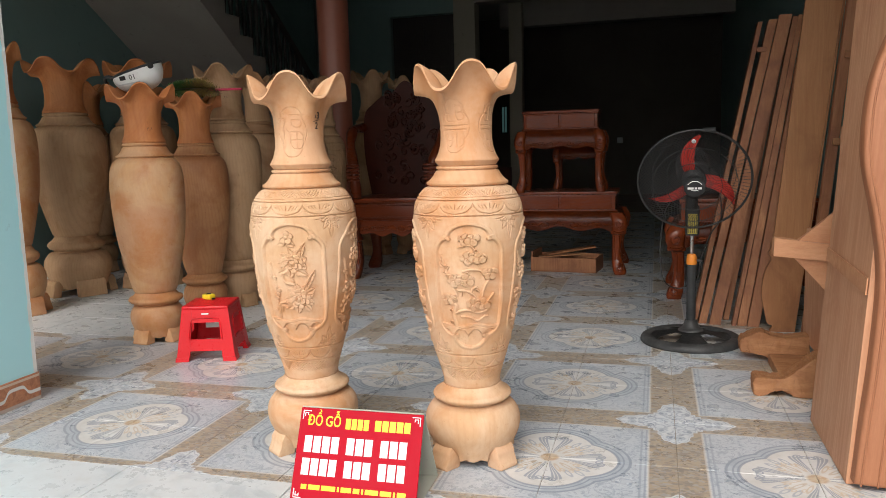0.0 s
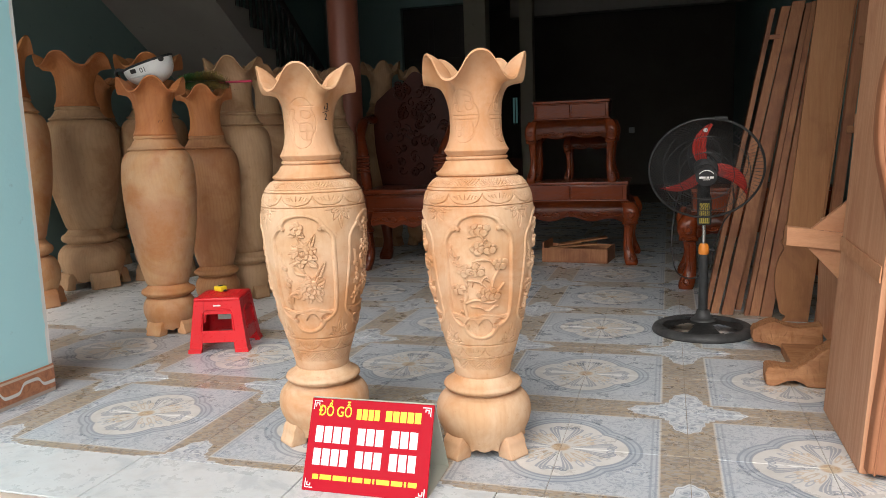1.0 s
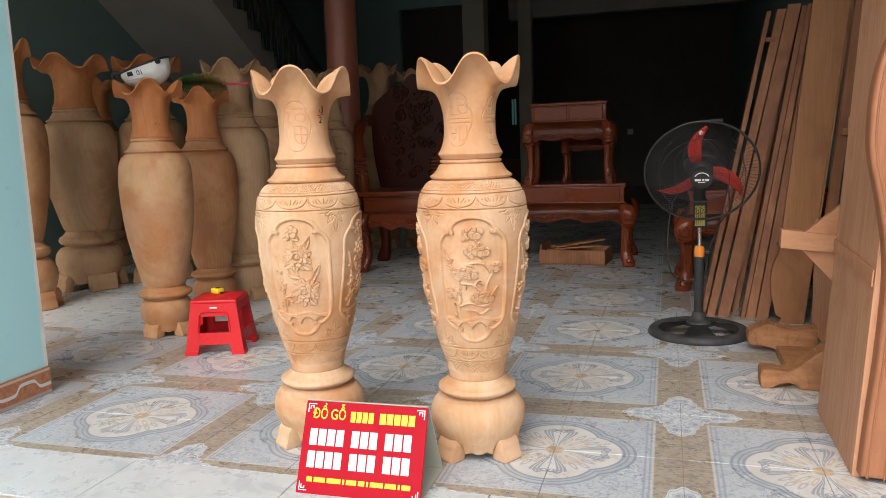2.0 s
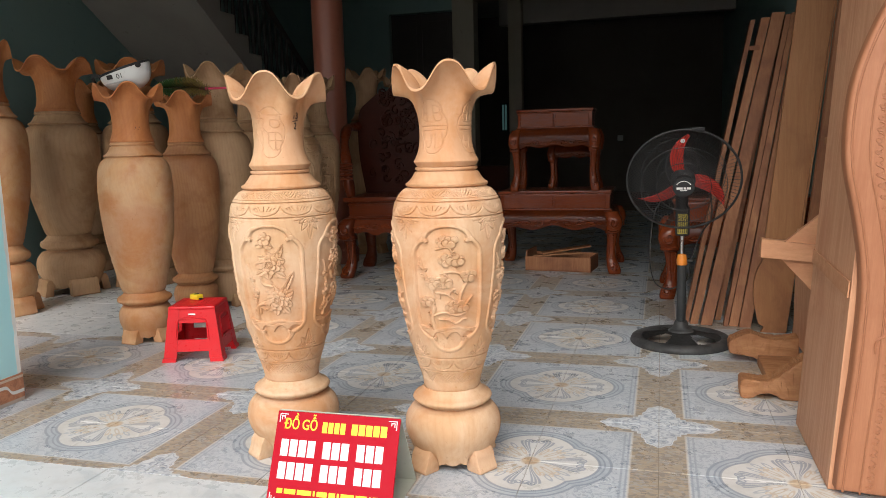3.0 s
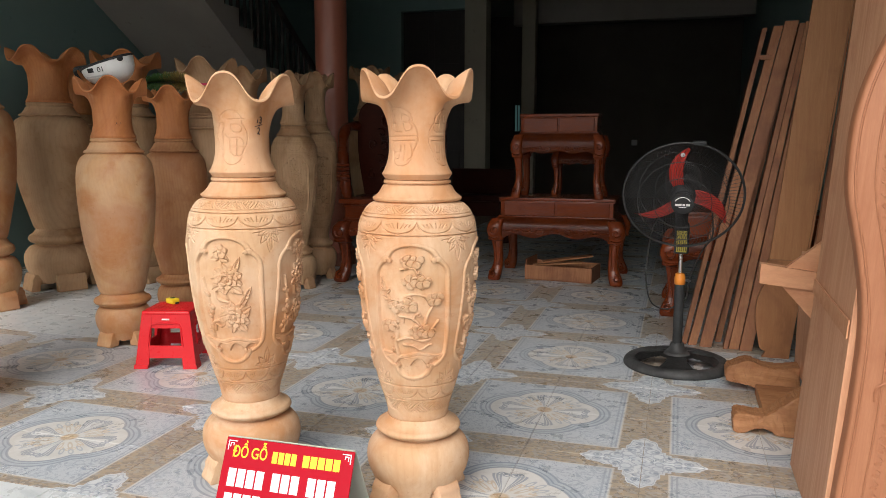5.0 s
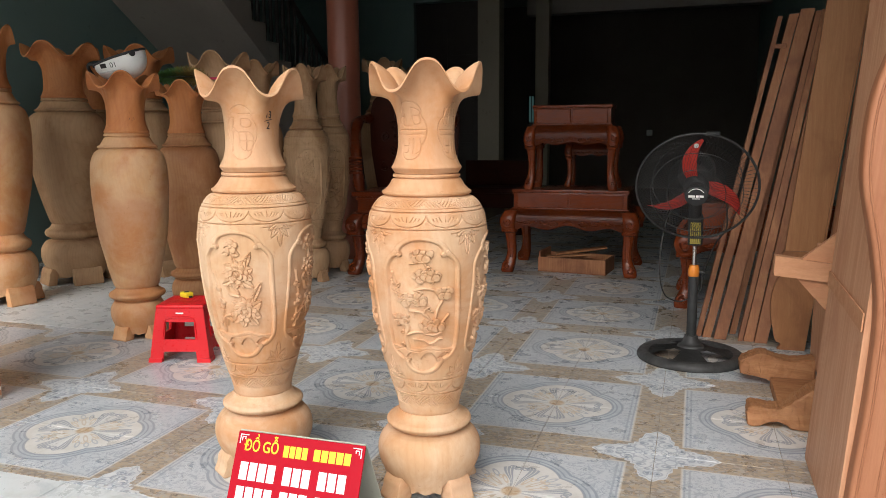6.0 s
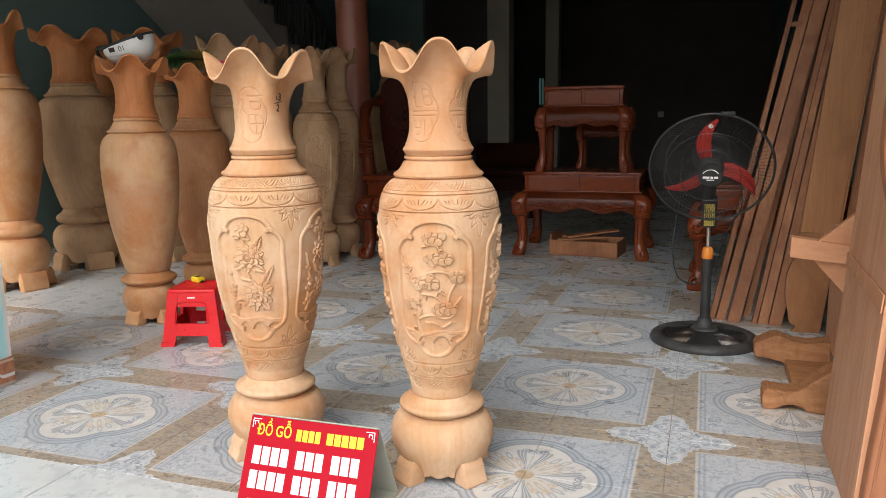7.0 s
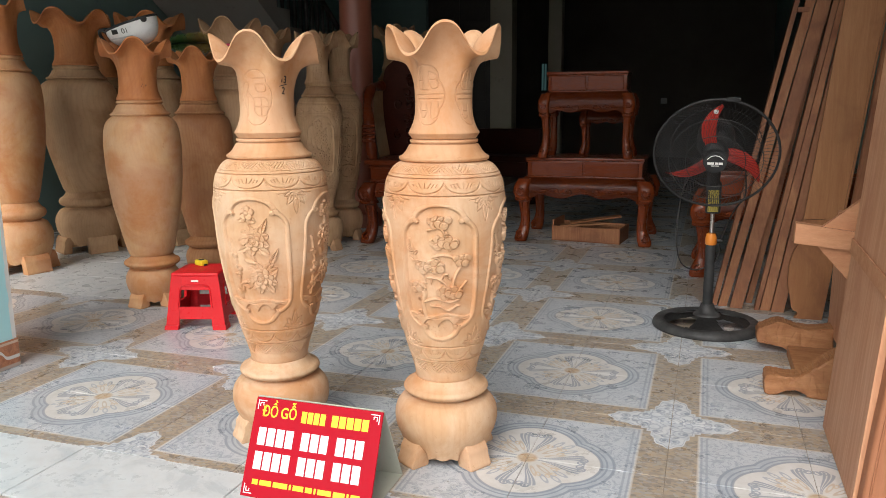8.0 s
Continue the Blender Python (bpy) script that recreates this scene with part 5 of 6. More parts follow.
def cage(sign_z, depth, twist, count, rin):
    bm = bmesh.new()
    for k in range(count):
        pts = []
        for i in range(9):
            s = i / 8
            r = rin + (0.252 - rin) * s
            a = 2 * math.pi * k / count + twist * (1 - s)
            zz = sign_z * depth * (1 - max(0, (r - 0.08) / 0.172) ** 3.2)
            pts.append(HEAD @ Vector((r * math.cos(a), r * math.sin(a), zz)))
        tube(bm, pts, 0.0009, 4)
    for r in (rin, 0.12, 0.19):
        zz = sign_z * depth * (1 - max(0, (r - 0.08) / 0.172) ** 3.2)
        tube(bm, [HEAD @ Vector((r * math.cos(a), r * math.sin(a), zz)) for a in np.linspace(0, 2 * math.pi, 48, endpoint=False)], 0.0018, 5, closed=True)
    return bm


part("front_grille", cage(1, 0.068, 0.55, 84, 0.046), M_WIRE, fan)
part("rear_grille", cage(-1, 0.075, -0.5, 84, 0.055), M_WIRE, fan)
bm = bmesh.new()
tube(bm, [HEAD @ Vector((0.254 * math.cos(a), 0.254 * math.sin(a), 0)) for a in np.linspace(0, 2 * math.pi, 72, endpoint=False)], 0.0056, 8, closed=True)
part("grille_rim", bm, M_WIRE, fan, smooth=60)
bm = bmesh.new()
box(bm, 0.03, 0.085, 0.246, 0.262, -0.008, 0.008, 0.004, HEAD)
part("rim_clip", bm, M_BLACK, fan)
bm = bmesh.new()
tube(bm, smoothed([(-0.04, 0.06, 0.78), (-0.125, 0.0, 0.68), (-0.152, -0.05, 0.52), (-0.150, -0.05, 0.39), (-0.125, -0.03, 0.305), (-0.07, 0.0, 0.272), (-0.025, 0.02, 0.28), (0.03, 0.03, 0.32), (0.045, 0.03, 0.42), (0.09, 0.02, 0.55), (0.135, 0.0, 0.63), (0.13, 0.0, 0.74)], 5), 0.0035, 6)
part("power_cord", bm, M_WIRE, fan, smooth=60)


# ---- leaning planks, board and panels ----
def plank(x0, x1, tx0, tx1, y0, ty, z1, thick, label, mat=None, notch=None):
    p = thing("plank", pose(x0, y0, 0), label, "plank", "leaning planks")
    bm = bmesh.new()
    n = 14
    rs = random.Random(int(x0 * 1000))
    secs = []
    for i in range(n + 1):
        s = i / n
        a, b = x0 + (tx0 - x0) * s, x1 + (tx1 - x1) * s
        y = y0 + (ty - y0) * s
        w = 0.0015 * (rs.random() - 0.5)
        z = z1 * s
        secs.append([bm.verts.new((q[0] - x0 + w, q[1] - y0, z + q[2])) for q in ((a, y, 0), (b, y, 0.0), (b, y + thick, 0), (a, y + thick, 0))])
    for p0, p1 in zip(secs, secs[1:]):
        for j in range(4):
            bm.faces.new((p0[j], p0[(j + 1) % 4], p1[(j + 1) % 4], p1[j]))
    bm.faces.new(secs[0][::-1])
    bm.faces.new(secs[-1])
    es = [e for e in bm.edges if len(e.link_faces) == 2 and e.calc_face_angle(0) > 0.8]
    bmesh.ops.bevel(bm, geom=es, offset=0.003, segments=2, affect="EDGES", profile=0.6)
    part("board", bm, mat or M_PLANK, p, smooth=30)
    return p


plank(0.128, 0.153, 0.468, 0.490, 1.62, 1.90, 1.660, 0.085, "narrow sawn brown plank leaning with slanted top")
plank(0.162, 0.203, 0.522, 0.566, 1.61, 1.90, 1.668, 0.080, "sawn brown plank leaning against the wall", M_PLANK)
plank(0.218, 0.277, 0.573, 0.638, 1.59, 1.88, 1.688, 0.050, "wide reddish sawn plank leaning with a split edge")
plank(0.300, 0.330, 0.605, 0.640, 1.72, 1.97, 1.640, 0.050, "dark plank leaning behind the others")
plank(0.336, 0.357, 0.643, 0.670, 1.58, 1.89, 1.676, 0.060, "narrow brown plank leaning between others")
plank(0.362, 0.409, 0.673, 0.697, 1.585, 1.89, 1.683, 0.060, "sawn brown plank leaning beside the broad panel")
plank(0.414, 0.473, 0.700, 0.770, 1.570, 1.86, 1.660, 0.050, "dark brown plank leaning beside the broad panel")
spacer = thing("plank_spacer", pose(0.478, 1.875, 1.505), "small wooden spacer wedged between two planks", "wood block")
bm = bmesh.new()
box(bm, -0.02, 0.035, -0.01, 0.02, -0.012, 0.012, 0.003)
part("block", bm, M_PLANK, spacer)

panel = thing("broad_panel", pose(0.48, 1.475, 0.0, -3.5, 0, 0), "broad tan wooden panel with a scalloped lower edge leaning upright", "panel")
left = smoothed([(0.03, 0.0), (0.045, 0.03), (0.02, 0.045), (0.008, 0.10), (-0.006, 0.17), (-0.006, 0.26), (0.010, 0.33), (0.034, 0.38), (0.030, 0.40), (0.020, 0.42), (0.032, 0.44), (0.030, 0.47), (0.044, 0.49)], 4)
bm = bmesh.new()
slab(bm, [(0.044, 0.492), (0.192, 1.90), (0.375, 1.90), (0.213, 0.492)], 0.030)
part("board", bm, M_PANEL, panel)
bm = bmesh.new()
slab(bm, left + [(0.213, 0.490), (0.155, 0.0)], 0.034, pose(0, -0.003, 0))
part("scalloped_foot", bm, M_PANEL_DARK, panel, "darker scalloped lower end")
bm = bmesh.new()
slab(bm, [(0.206, 0.498), (0.367, 1.895), (0.377, 1.895), (0.216, 0.498)], 0.012, pose(0, -0.0125, 0))
part("edge_strip", bm, M_PANEL_DARK, panel, "dark narrow edge strip")
frame_post = thing("leaning_frame", pose(0.645, 1.33, 0.0, -2, 5.6, 0), "brown wooden frame with small brackets leaning behind the cabinet", "frame")
for x0, x1, y0, y1 in ((0.0, 0.045, 0.0, 0.05), (0.075, 0.12, 0.02, 0.06)):
    bm = bmesh.new()
    box(bm, x0, x1, y0, y1, 0.0, 1.95, 0.003)
    part("stile", bm, M_PLANK, frame_post)
for z in (0.42, 0.98, 1.40):
    bm = bmesh.new()
    box(bm, 0.015, 0.16, -0.02, -0.001, z, z + 0.035, 0.004)
    part("bracket", bm, M_FOOT, frame_post, "pale small wooden bracket")

# upended wooden frame with rough feet, brace and gussets
bench = thing("upended_bench_frame", pose(0.0, 0.0, 0.0), "unfinished upended wooden bench frame with rough feet and brace", "bench frame")
bm = bmesh.new()
box(bm, 0.602, 0.640, 0.40, 0.46, 0.10, 1.05, 0.004)
part("rail", bm, M_CABINET, bench)
bm = bmesh.new()
box(bm, 0.595, 0.640, 0.465, 1.02, 0.09, 0.60, 0.004)
part("back_board", bm, M_CABINET, bench)
bm = bmesh.new()
slab(bm, [(0.372, 0.556), (0.374, 0.628), (0.612, 0.598), (0.608, 0.534)], 0.055, pose(0, 0.405, 0))
part("brace", bm, M_BATTEN, bench, "pale squared wooden brace")
bm = bmesh.new()
slab(bm, [(0.462, 0.617), (0.605, 0.742), (0.605, 0.600)], 0.03, pose(0, 0.418, 0))
part("gusset", bm, M_BATTEN, bench)
bm = bmesh.new()
slab(bm, [(0.450, 0.547), (0.605, 0.535), (0.605, 0.375)], 0.03, pose(0, 0.418, 0))
part("gusset", bm, M_BATTEN, bench)


def rough_foot(y, depth, outline, seed):
    bm = bmesh.new()
    vs = slab(bm, outline, depth, pose(0, y, 0))
    es = list({e for q in vs for e in q.link_edges})
    bmesh.ops.bevel(bm, geom=es, offset=0.007, segments=2, affect="EDGES", profile=0.6)
    rs = random.Random(seed)
    bmesh.ops.triangulate(bm, faces=bm.faces[:])
    bmesh.ops.subdivide_edges(bm, edges=[e for e in bm.edges if e.calc_length() > 0.03], cuts=2)
    for q in bm.verts:
        if q.co.z > 0.004:
            q.co += Vector(((rs.random() - 0.5) * 0.004, (rs.random() - 0.5) * 0.005, (rs.random() - 0.5) * 0.004))
    part("foot", bm, M_FOOT, bench, "rough hewn orange-brown foot")


rough_foot(0.36, 0.10, smoothed([(0.308, 0.006), (0.306, 0.068), (0.330, 0.078), (0.375, 0.074), (0.420, 0.078), (0.470, 0.118), (0.530, 0.165), (0.595, 0.20)], 3) + [(0.60, 0.004), (0.50, 0.0)] + smoothed([(0.46, 0.002), (0.42, 0.024), (0.385, 0.022), (0.350, 0.003), (0.32, 0.0)], 3), 1)
rough_foot(0.86, 0.10, smoothed([(0.308, 0.045), (0.306, 0.098), (0.335, 0.118), (0.392, 0.142), (0.440, 0.126), (0.500, 0.116), (0.60, 0.130)], 3) + [(0.60, 0.0), (0.48, 0.0)] + smoothed([(0.45, 0.006), (0.41, 0.03), (0.35, 0.040)], 3), 2)
bm = bmesh.new()
box(bm, 0.425, 0.594, 0.465, 0.858, 0.0, 0.045, 0.005)
part("foot_board", bm, M_FOOT, bench)

# big unfinished carved cabinet, leaning a little toward the wall
LEANING = math.degrees(math.atan(0.064))
cab = thing("carved_cabinet", pose(0.47, 0.0, 0.0, 0, LEANING, 0), "large unfinished reddish wooden cabinet with carved wavy front board", "cabinet")
bm = bmesh.new()
box(bm, 0.0, 0.022, -0.42, 0.118, 0.001, 2.05, 0.003)
side = part("side_panel", bm, M_CABINET, cab, "planed reddish side panel with straight grain")
bm = bmesh.new()
slab(bm, [(-0.415, 0.566), (-0.415, 0.614), (0.112, 0.632), (0.112, 0.586)], 0.004, pose(-0.002, 0, 0, 0, 0, 90))
part("batten", bm, M_BATTEN, side, "pale inlaid cross batten")
bm = bmesh.new()
box(bm, 0.024, 0.50, 0.090, 0.112, 0.012, 2.05, 0.002)
part("back_panel", bm, M_CABINET, cab)
bm = bmesh.new()
box(bm, 0.024, 0.50, -0.40, 0.088, 2.0, 2.03)
part("top_panel", bm, M_CABINET, cab)
edge = smoothed([(0.010, 0.022), (0.012, 0.20), (0.017, 0.40), (0.012, 0.62), (-0.018, 0.78), (-0.058, 0.93), (-0.068, 1.03), (-0.066, 1.13), (-0.050, 1.22), (-0.015, 1.33), (0.03, 1.43), (0.07, 1.55), (0.09, 1.70), (0.10, 1.95)], 5)
bm = bmesh.new()
vs = slab(bm, edge + [(0.50, 1.95), (0.50, 0.022)], 0.052, pose(0, -0.473, 0))
front_e = [e for e in bm.edges if abs(e.verts[0].co.y + 0.473) < 1e-4 and abs(e.verts[1].co.y + 0.473) < 1e-4]
bmesh.ops.bevel(bm, geom=front_e, offset=0.012, segments=3, affect="EDGES", profile=0.5)
fb = part("front_board", bm, M_CABINET_EDGE, cab, "thick wavy-edged orange-brown carved front board", smooth=50)
bm = bmesh.new()
for off, r in ((0.016, 0.0032), (0.060, 0.0028)):
    tube(bm, [(x + off, -0.4735, z) for x, z in edge], r, 6)
part("moulding", bm, M_CABINET_EDGE, fb)
length = 0.0
count = 0
fine = smoothed([(x, z, 0) for x, z in edge], 6)
for (x0, z0, _), (x1, z1, _) in zip(fine, fine[1:]):
    length += math.hypot(x1 - x0, z1 - z0)
    if length > 0.028:
        length = 0.0
        count += 1
        bm = bmesh.new()
        pts = [(0.0, 0.012), (0.008, 0.010), (0.012, 0.003), (0.006, -0.002), (0.010, -0.010), (0.002, -0.013), (-0.004, -0.008), (0.001, -0.004)]
        tube(bm, smoothed([(x1 + 0.078 + 1.0 * a, -0.4730, z1 + b) for a, b in pts], 3), 0.0024, 5)
        part("leaf_curl", bm, M_CABINET_EDGE, fb)
for cx, cz, flip, k in ((0.125, 1.16, 1, 1.0), (0.135, 0.98, -1, 0.9), (0.120, 0.78, 1, 1.0), (0.115, 0.62, -1, 0.8), (0.125, 0.46, 1, 1.1), (0.21, 1.08, -1, 1.2), (0.21, 0.85, 1, 1.2), (0.21, 0.58, -1, 1.1)):
    bm = bmesh.new()
    pts = [((0.012 + 0.030 * s) * k * math.cos(flip * (1.2 + 5.5 * s)) + cx, -0.474, (0.012 + 0.040 * s) * k * math.sin(flip * (1.2 + 5.5 * s)) + cz) for s in np.linspace(0, 1, 20)]
    tube(bm, pts, 0.005, 6, radii=[0.006 - 0.003 * i / 19 for i in range(20)])
    for a in (0.5, 1.6, 2.8):
        tube(bm, smoothed([(cx + 0.04 * k * math.cos(a), -0.474, cz + 0.05 * k * math.sin(a)), (cx + 0.055 * k * math.cos(a + 0.3), -0.474, cz + 0.065 * k * math.sin(a + 0.3)), (cx + 0.06 * k * math.cos(a + 0.8), -0.474, cz + 0.062 * k * math.sin(a + 0.8))], 3), 0.004, 6)
    part("scroll_relief", bm, M_CABINET_EDGE, fb)


# ---- lacquered furniture further in ----
def carved_leg(bm, x, y, h, out, s=1.0):
    """Cabriole leg: bulging knee with a lip, a hollowed shank and a scroll foot, turned toward out."""
    ox, oy = out
    spine = smoothed([(0.000, 1.0, 0.058), (0.026, 0.90, 0.066), (0.034, 0.80, 0.068), (0.026, 0.71, 0.060)], 4) + smoothed([(0.022, 0.69, 0.066), (0.020, 0.655, 0.066)], 2) + smoothed([(0.014, 0.64, 0.046), (0.006, 0.50, 0.040), (0.000, 0.34, 0.038), (0.008, 0.22, 0.044), (0.026, 0.11, 0.054), (0.036, 0.04, 0.054), (0.036, 0.0, 0.048)], 4)
    rings = []
    for d, f, w in spine:
        w = w * s * 0.92
        c = Vector((x + ox * d * s, y + oy * d * s, h * f))
        rings.append([bm.verts.new(c + Vector((w * math.copysign(abs(math.cos(t)) ** 0.6, math.cos(t)), w * math.copysign(abs(math.sin(t)) ** 0.6, math.sin(t)), 0))) for t in np.linspace(0, 2 * math.pi, 16, endpoint=False)])
    for p, q in zip(rings, rings[1:]):
        for k in range(16):
            bm.faces.new((p[k], p[(k + 1) % 16], q[(k + 1) % 16], q[k]))
    bm.faces.new(rings[0])
    bm.faces.new(rings[-1][::-1])


def leg_carving(lg, x, y, h, sx, s):
    """Relief on the front of a leg: knee scroll, hanging bead line and foot volute."""
    xk, xf, yk = x + sx * 0.022 * s, x + sx * 0.028 * s, y - 0.085 * s
    bm = bmesh.new()
    tube(bm, [(xk + sx * s * (0.006 + 0.028 * q) * math.cos(6.5 * q), yk, h * 0.82 + s * (0.006 + 0.036 * q) * math.sin(6.5 * q)) for q in np.linspace(0, 1, 18)], 0.007 * s, 6)
    tube(bm, smoothed([(xk - 0.040 * s, yk + 0.004, h * 0.70), (xk, yk - 0.002, h * 0.675), (xk + 0.040 * s, yk + 0.004, h * 0.70)], 4), 0.009 * s, 6)
    part("knee_scroll", bm, M_LACQUER, lg, smooth=60)
    bm = bmesh.new()
    tube(bm, smoothed([(x - 0.018 * s, y - 0.055 * s, h * 0.62), (x - 0.014 * s, y - 0.042 * s, h * 0.42), (x - 0.006 * s, y - 0.046 * s, h * 0.24)], 4), 0.006 * s, 6)
    tube(bm, smoothed([(x + 0.022 * s, y - 0.055 * s, h * 0.62), (x + 0.018 * s, y - 0.042 * s, h * 0.42), (x + 0.012 * s, y - 0.046 * s, h * 0.24)], 4), 0.006 * s, 6)
    part("shank_bead", bm, M_LACQUER, lg, smooth=60)
    bm = bmesh.new()
    tube(bm, [(xf + sx * (0.004 + 0.030 * q) * s * math.cos(7 * q + 1), y - 0.078 * s, h * 0.115 + (0.004 + 0.030 * q) * s * math.sin(7 * q + 1)) for q in np.linspace(0.05, 1, 16)], 0.007 * s, 6)
    part("foot_scroll", bm, M_LACQUER, lg, smooth=60)


def apron_relief(parent, w, y, z, s):
    """A shell flower between facing scrolls and trailing leaves, each a piece of its own."""
    bm = bmesh.new()
    for k in range(7):
        a = math.pi * (0.05 + 0.90 * k / 6)
        tube(bm, [(0.006 * s * math.cos(a), y - 0.006, z - 0.012 * s + 0.006 * s * math.sin(a)), (0.040 * s * math.cos(a), y - 0.004, z - 0.012 * s + 0.038 * s * math.sin(a))], 0.007 * s, 6, radii=[0.004 * s, 0.009 * s])
    part("shell_flower", bm, M_LACQUER, parent, smooth=60)
    for fl in (-1, 1):
        for cx, k in ((0.115, 1.0), (0.22, -0.8), (0.32, 0.6)):
            bm = bmesh.new()
            pts = [(fl * (w * cx + s * (0.008 + 0.034 * t) * math.cos(6.0 * t)), y - 0.004, z + k * s * (0.006 + 0.024 * t) * math.sin(6.0 * t)) for t in np.linspace(0, 1, 18)]
            tube(bm, pts, 0.008 * s, 6, radii=[(0.009 - 0.004 * i / 17) * s for i in range(18)])
            part("cloud_scroll", bm, M_LACQUER, parent, smooth=60)
            bm = bmesh.new()
            tube(bm, smoothed([(fl * w * (cx + 0.03), y - 0.003, z + 0.012 * k * s), (fl * w * (cx + 0.06), y - 0.003, z - 0.012 * k * s), (fl * w * (cx + 0.10), y - 0.003, z + 0.006 * k * s)], 4), 0.006 * s, 6)
            part("leaf_trail", bm, M_LACQUER, parent, smooth=60)


def carved_table(x, y, z, w, d, h, label, s=1.0, drawers=2, group="carved table set"):
    t = thing("carved_table", pose(x, y, z), label, "table", group)
    leg_h, body0 = h * 0.54, h * 0.75
    bm = bmesh.new()
    box(bm, -w / 2 + 0.045 * s, w / 2 - 0.045 * s, 0.045 * s, d - 0.045 * s, body0 + 0.012, h - 0.022, 0.004)
    body = part("body", bm, M_LACQUER, t, smooth=40)
    bm = bmesh.new()
    box(bm, -w / 2 + 0.03 * s, w / 2 - 0.03 * s, 0.03 * s, d - 0.03 * s, h - 0.024, h, 0.008)
    part("tabletop", bm, M_LACQUER, t, smooth=40)
    for nm, o, z0, z1 in (("waist_moulding", 0.030, body0 + 0.004, body0 + 0.020), ("top_moulding", 0.036, h - 0.036, h - 0.0245)):
        bm = bmesh.new()
        box(bm, -w / 2 + o * s, w / 2 - o * s, o * s, d - o * s, z0, z1, 0.005)
        part(nm, bm, M_LACQUER, t, smooth=40)
    for k in range(drawers):
        step_w = (w - 0.13 * s) / drawers
        x0 = -w / 2 + 0.065 * s + step_w * k
        bm = bmesh.new()
        box(bm, x0 + 0.008, x0 + step_w - 0.008, 0.045 * s - 0.010, 0.045 * s - 0.001, body0 + 0.022, h - 0.032, 0.005)
        part("drawer_front", bm, M_LACQUER, body)
    bm = bmesh.new()
    prof = [(0.0, body0 + 0.012), (-0.012 * s, body0), (-0.030 * s, body0 - 0.03 * s), (-0.042 * s, leg_h + 0.05 * s), (-0.036 * s, leg_h - 0.0)]
    # flared apron with a curved lower edge, all round
    for side_k, (length, off) in enumerate(((w, 0), (d, 0), (w, 0), (d, 0))):
        rows = []
        half = length / 2 - 0.03 * s
        for i in range(25):
            f = -1 + i / 12
            dip = 0.05 * s * (abs(f) ** 3) - 0.018 * s * math.cos(f * 9.4) * (abs(f) < 0.85)
            col = []
            for j, (o, zz) in enumerate(prof):
                zq = zz if j < 4 else zz - dip + 0.01 * s
                hw = half - o
                other = (d if side_k % 2 == 0 else w) / 2 - 0.03 * s - o
                p = pose(0, d / 2, 0, 0, 0, 90 * side_k) @ Vector((f * hw, -other, zq))
                col.append(bm.verts.new(p))
            rows.append(col)
        for a, b in zip(rows, rows[1:]):
            for j in range(len(prof) - 1):
                bm.faces.new((a[j], b[j], b[j + 1], a[j + 1]))
    bmesh.ops.solidify(bm, geom=bm.faces[:], thickness=0.012)
    ap = part("apron", bm, M_LACQUER, t, smooth=60)
    apron_relief(ap, w, -0.010 * s, leg_h + 0.045 * s, s)
    for sx in (-1, 1):
        for sy in (0, 1):
            bm = bmesh.new()
            carved_leg(bm, sx * (w / 2 - 0.035 * s), 0.035 * s + sy * (d - 0.07 * s), body0, (sx * 0.8, (-1 if sy == 0 else 1) * 0.6), s)
            lg = part("leg", bm, M_LACQUER, t, smooth=60)
            leg_carving(lg, sx * (w / 2 - 0.035 * s), 0.035 * s + sy * (d - 0.07 * s), body0, sx, s)
    return t


carved_table(-0.808, 3.215, 0.0, 0.95, 0.62, 0.645, "low red lacquered table with drawers and carved scroll legs")
carved_table(-0.800, 3.225, 0.6452, 0.64, 0.36, 0.635, "small red lacquered table standing on a larger one", 0.72)
carved_table(-0.70, 3.62 - 0.02, 0.6452, 0.36, 0.22, 0.46, "small dark lacquered stand behind on the table", 0.5, 1)
carved_table(0.50, 2.30, 0.0, 0.92, 0.60, 0.645, "low red lacquered table behind the fan with carved legs")


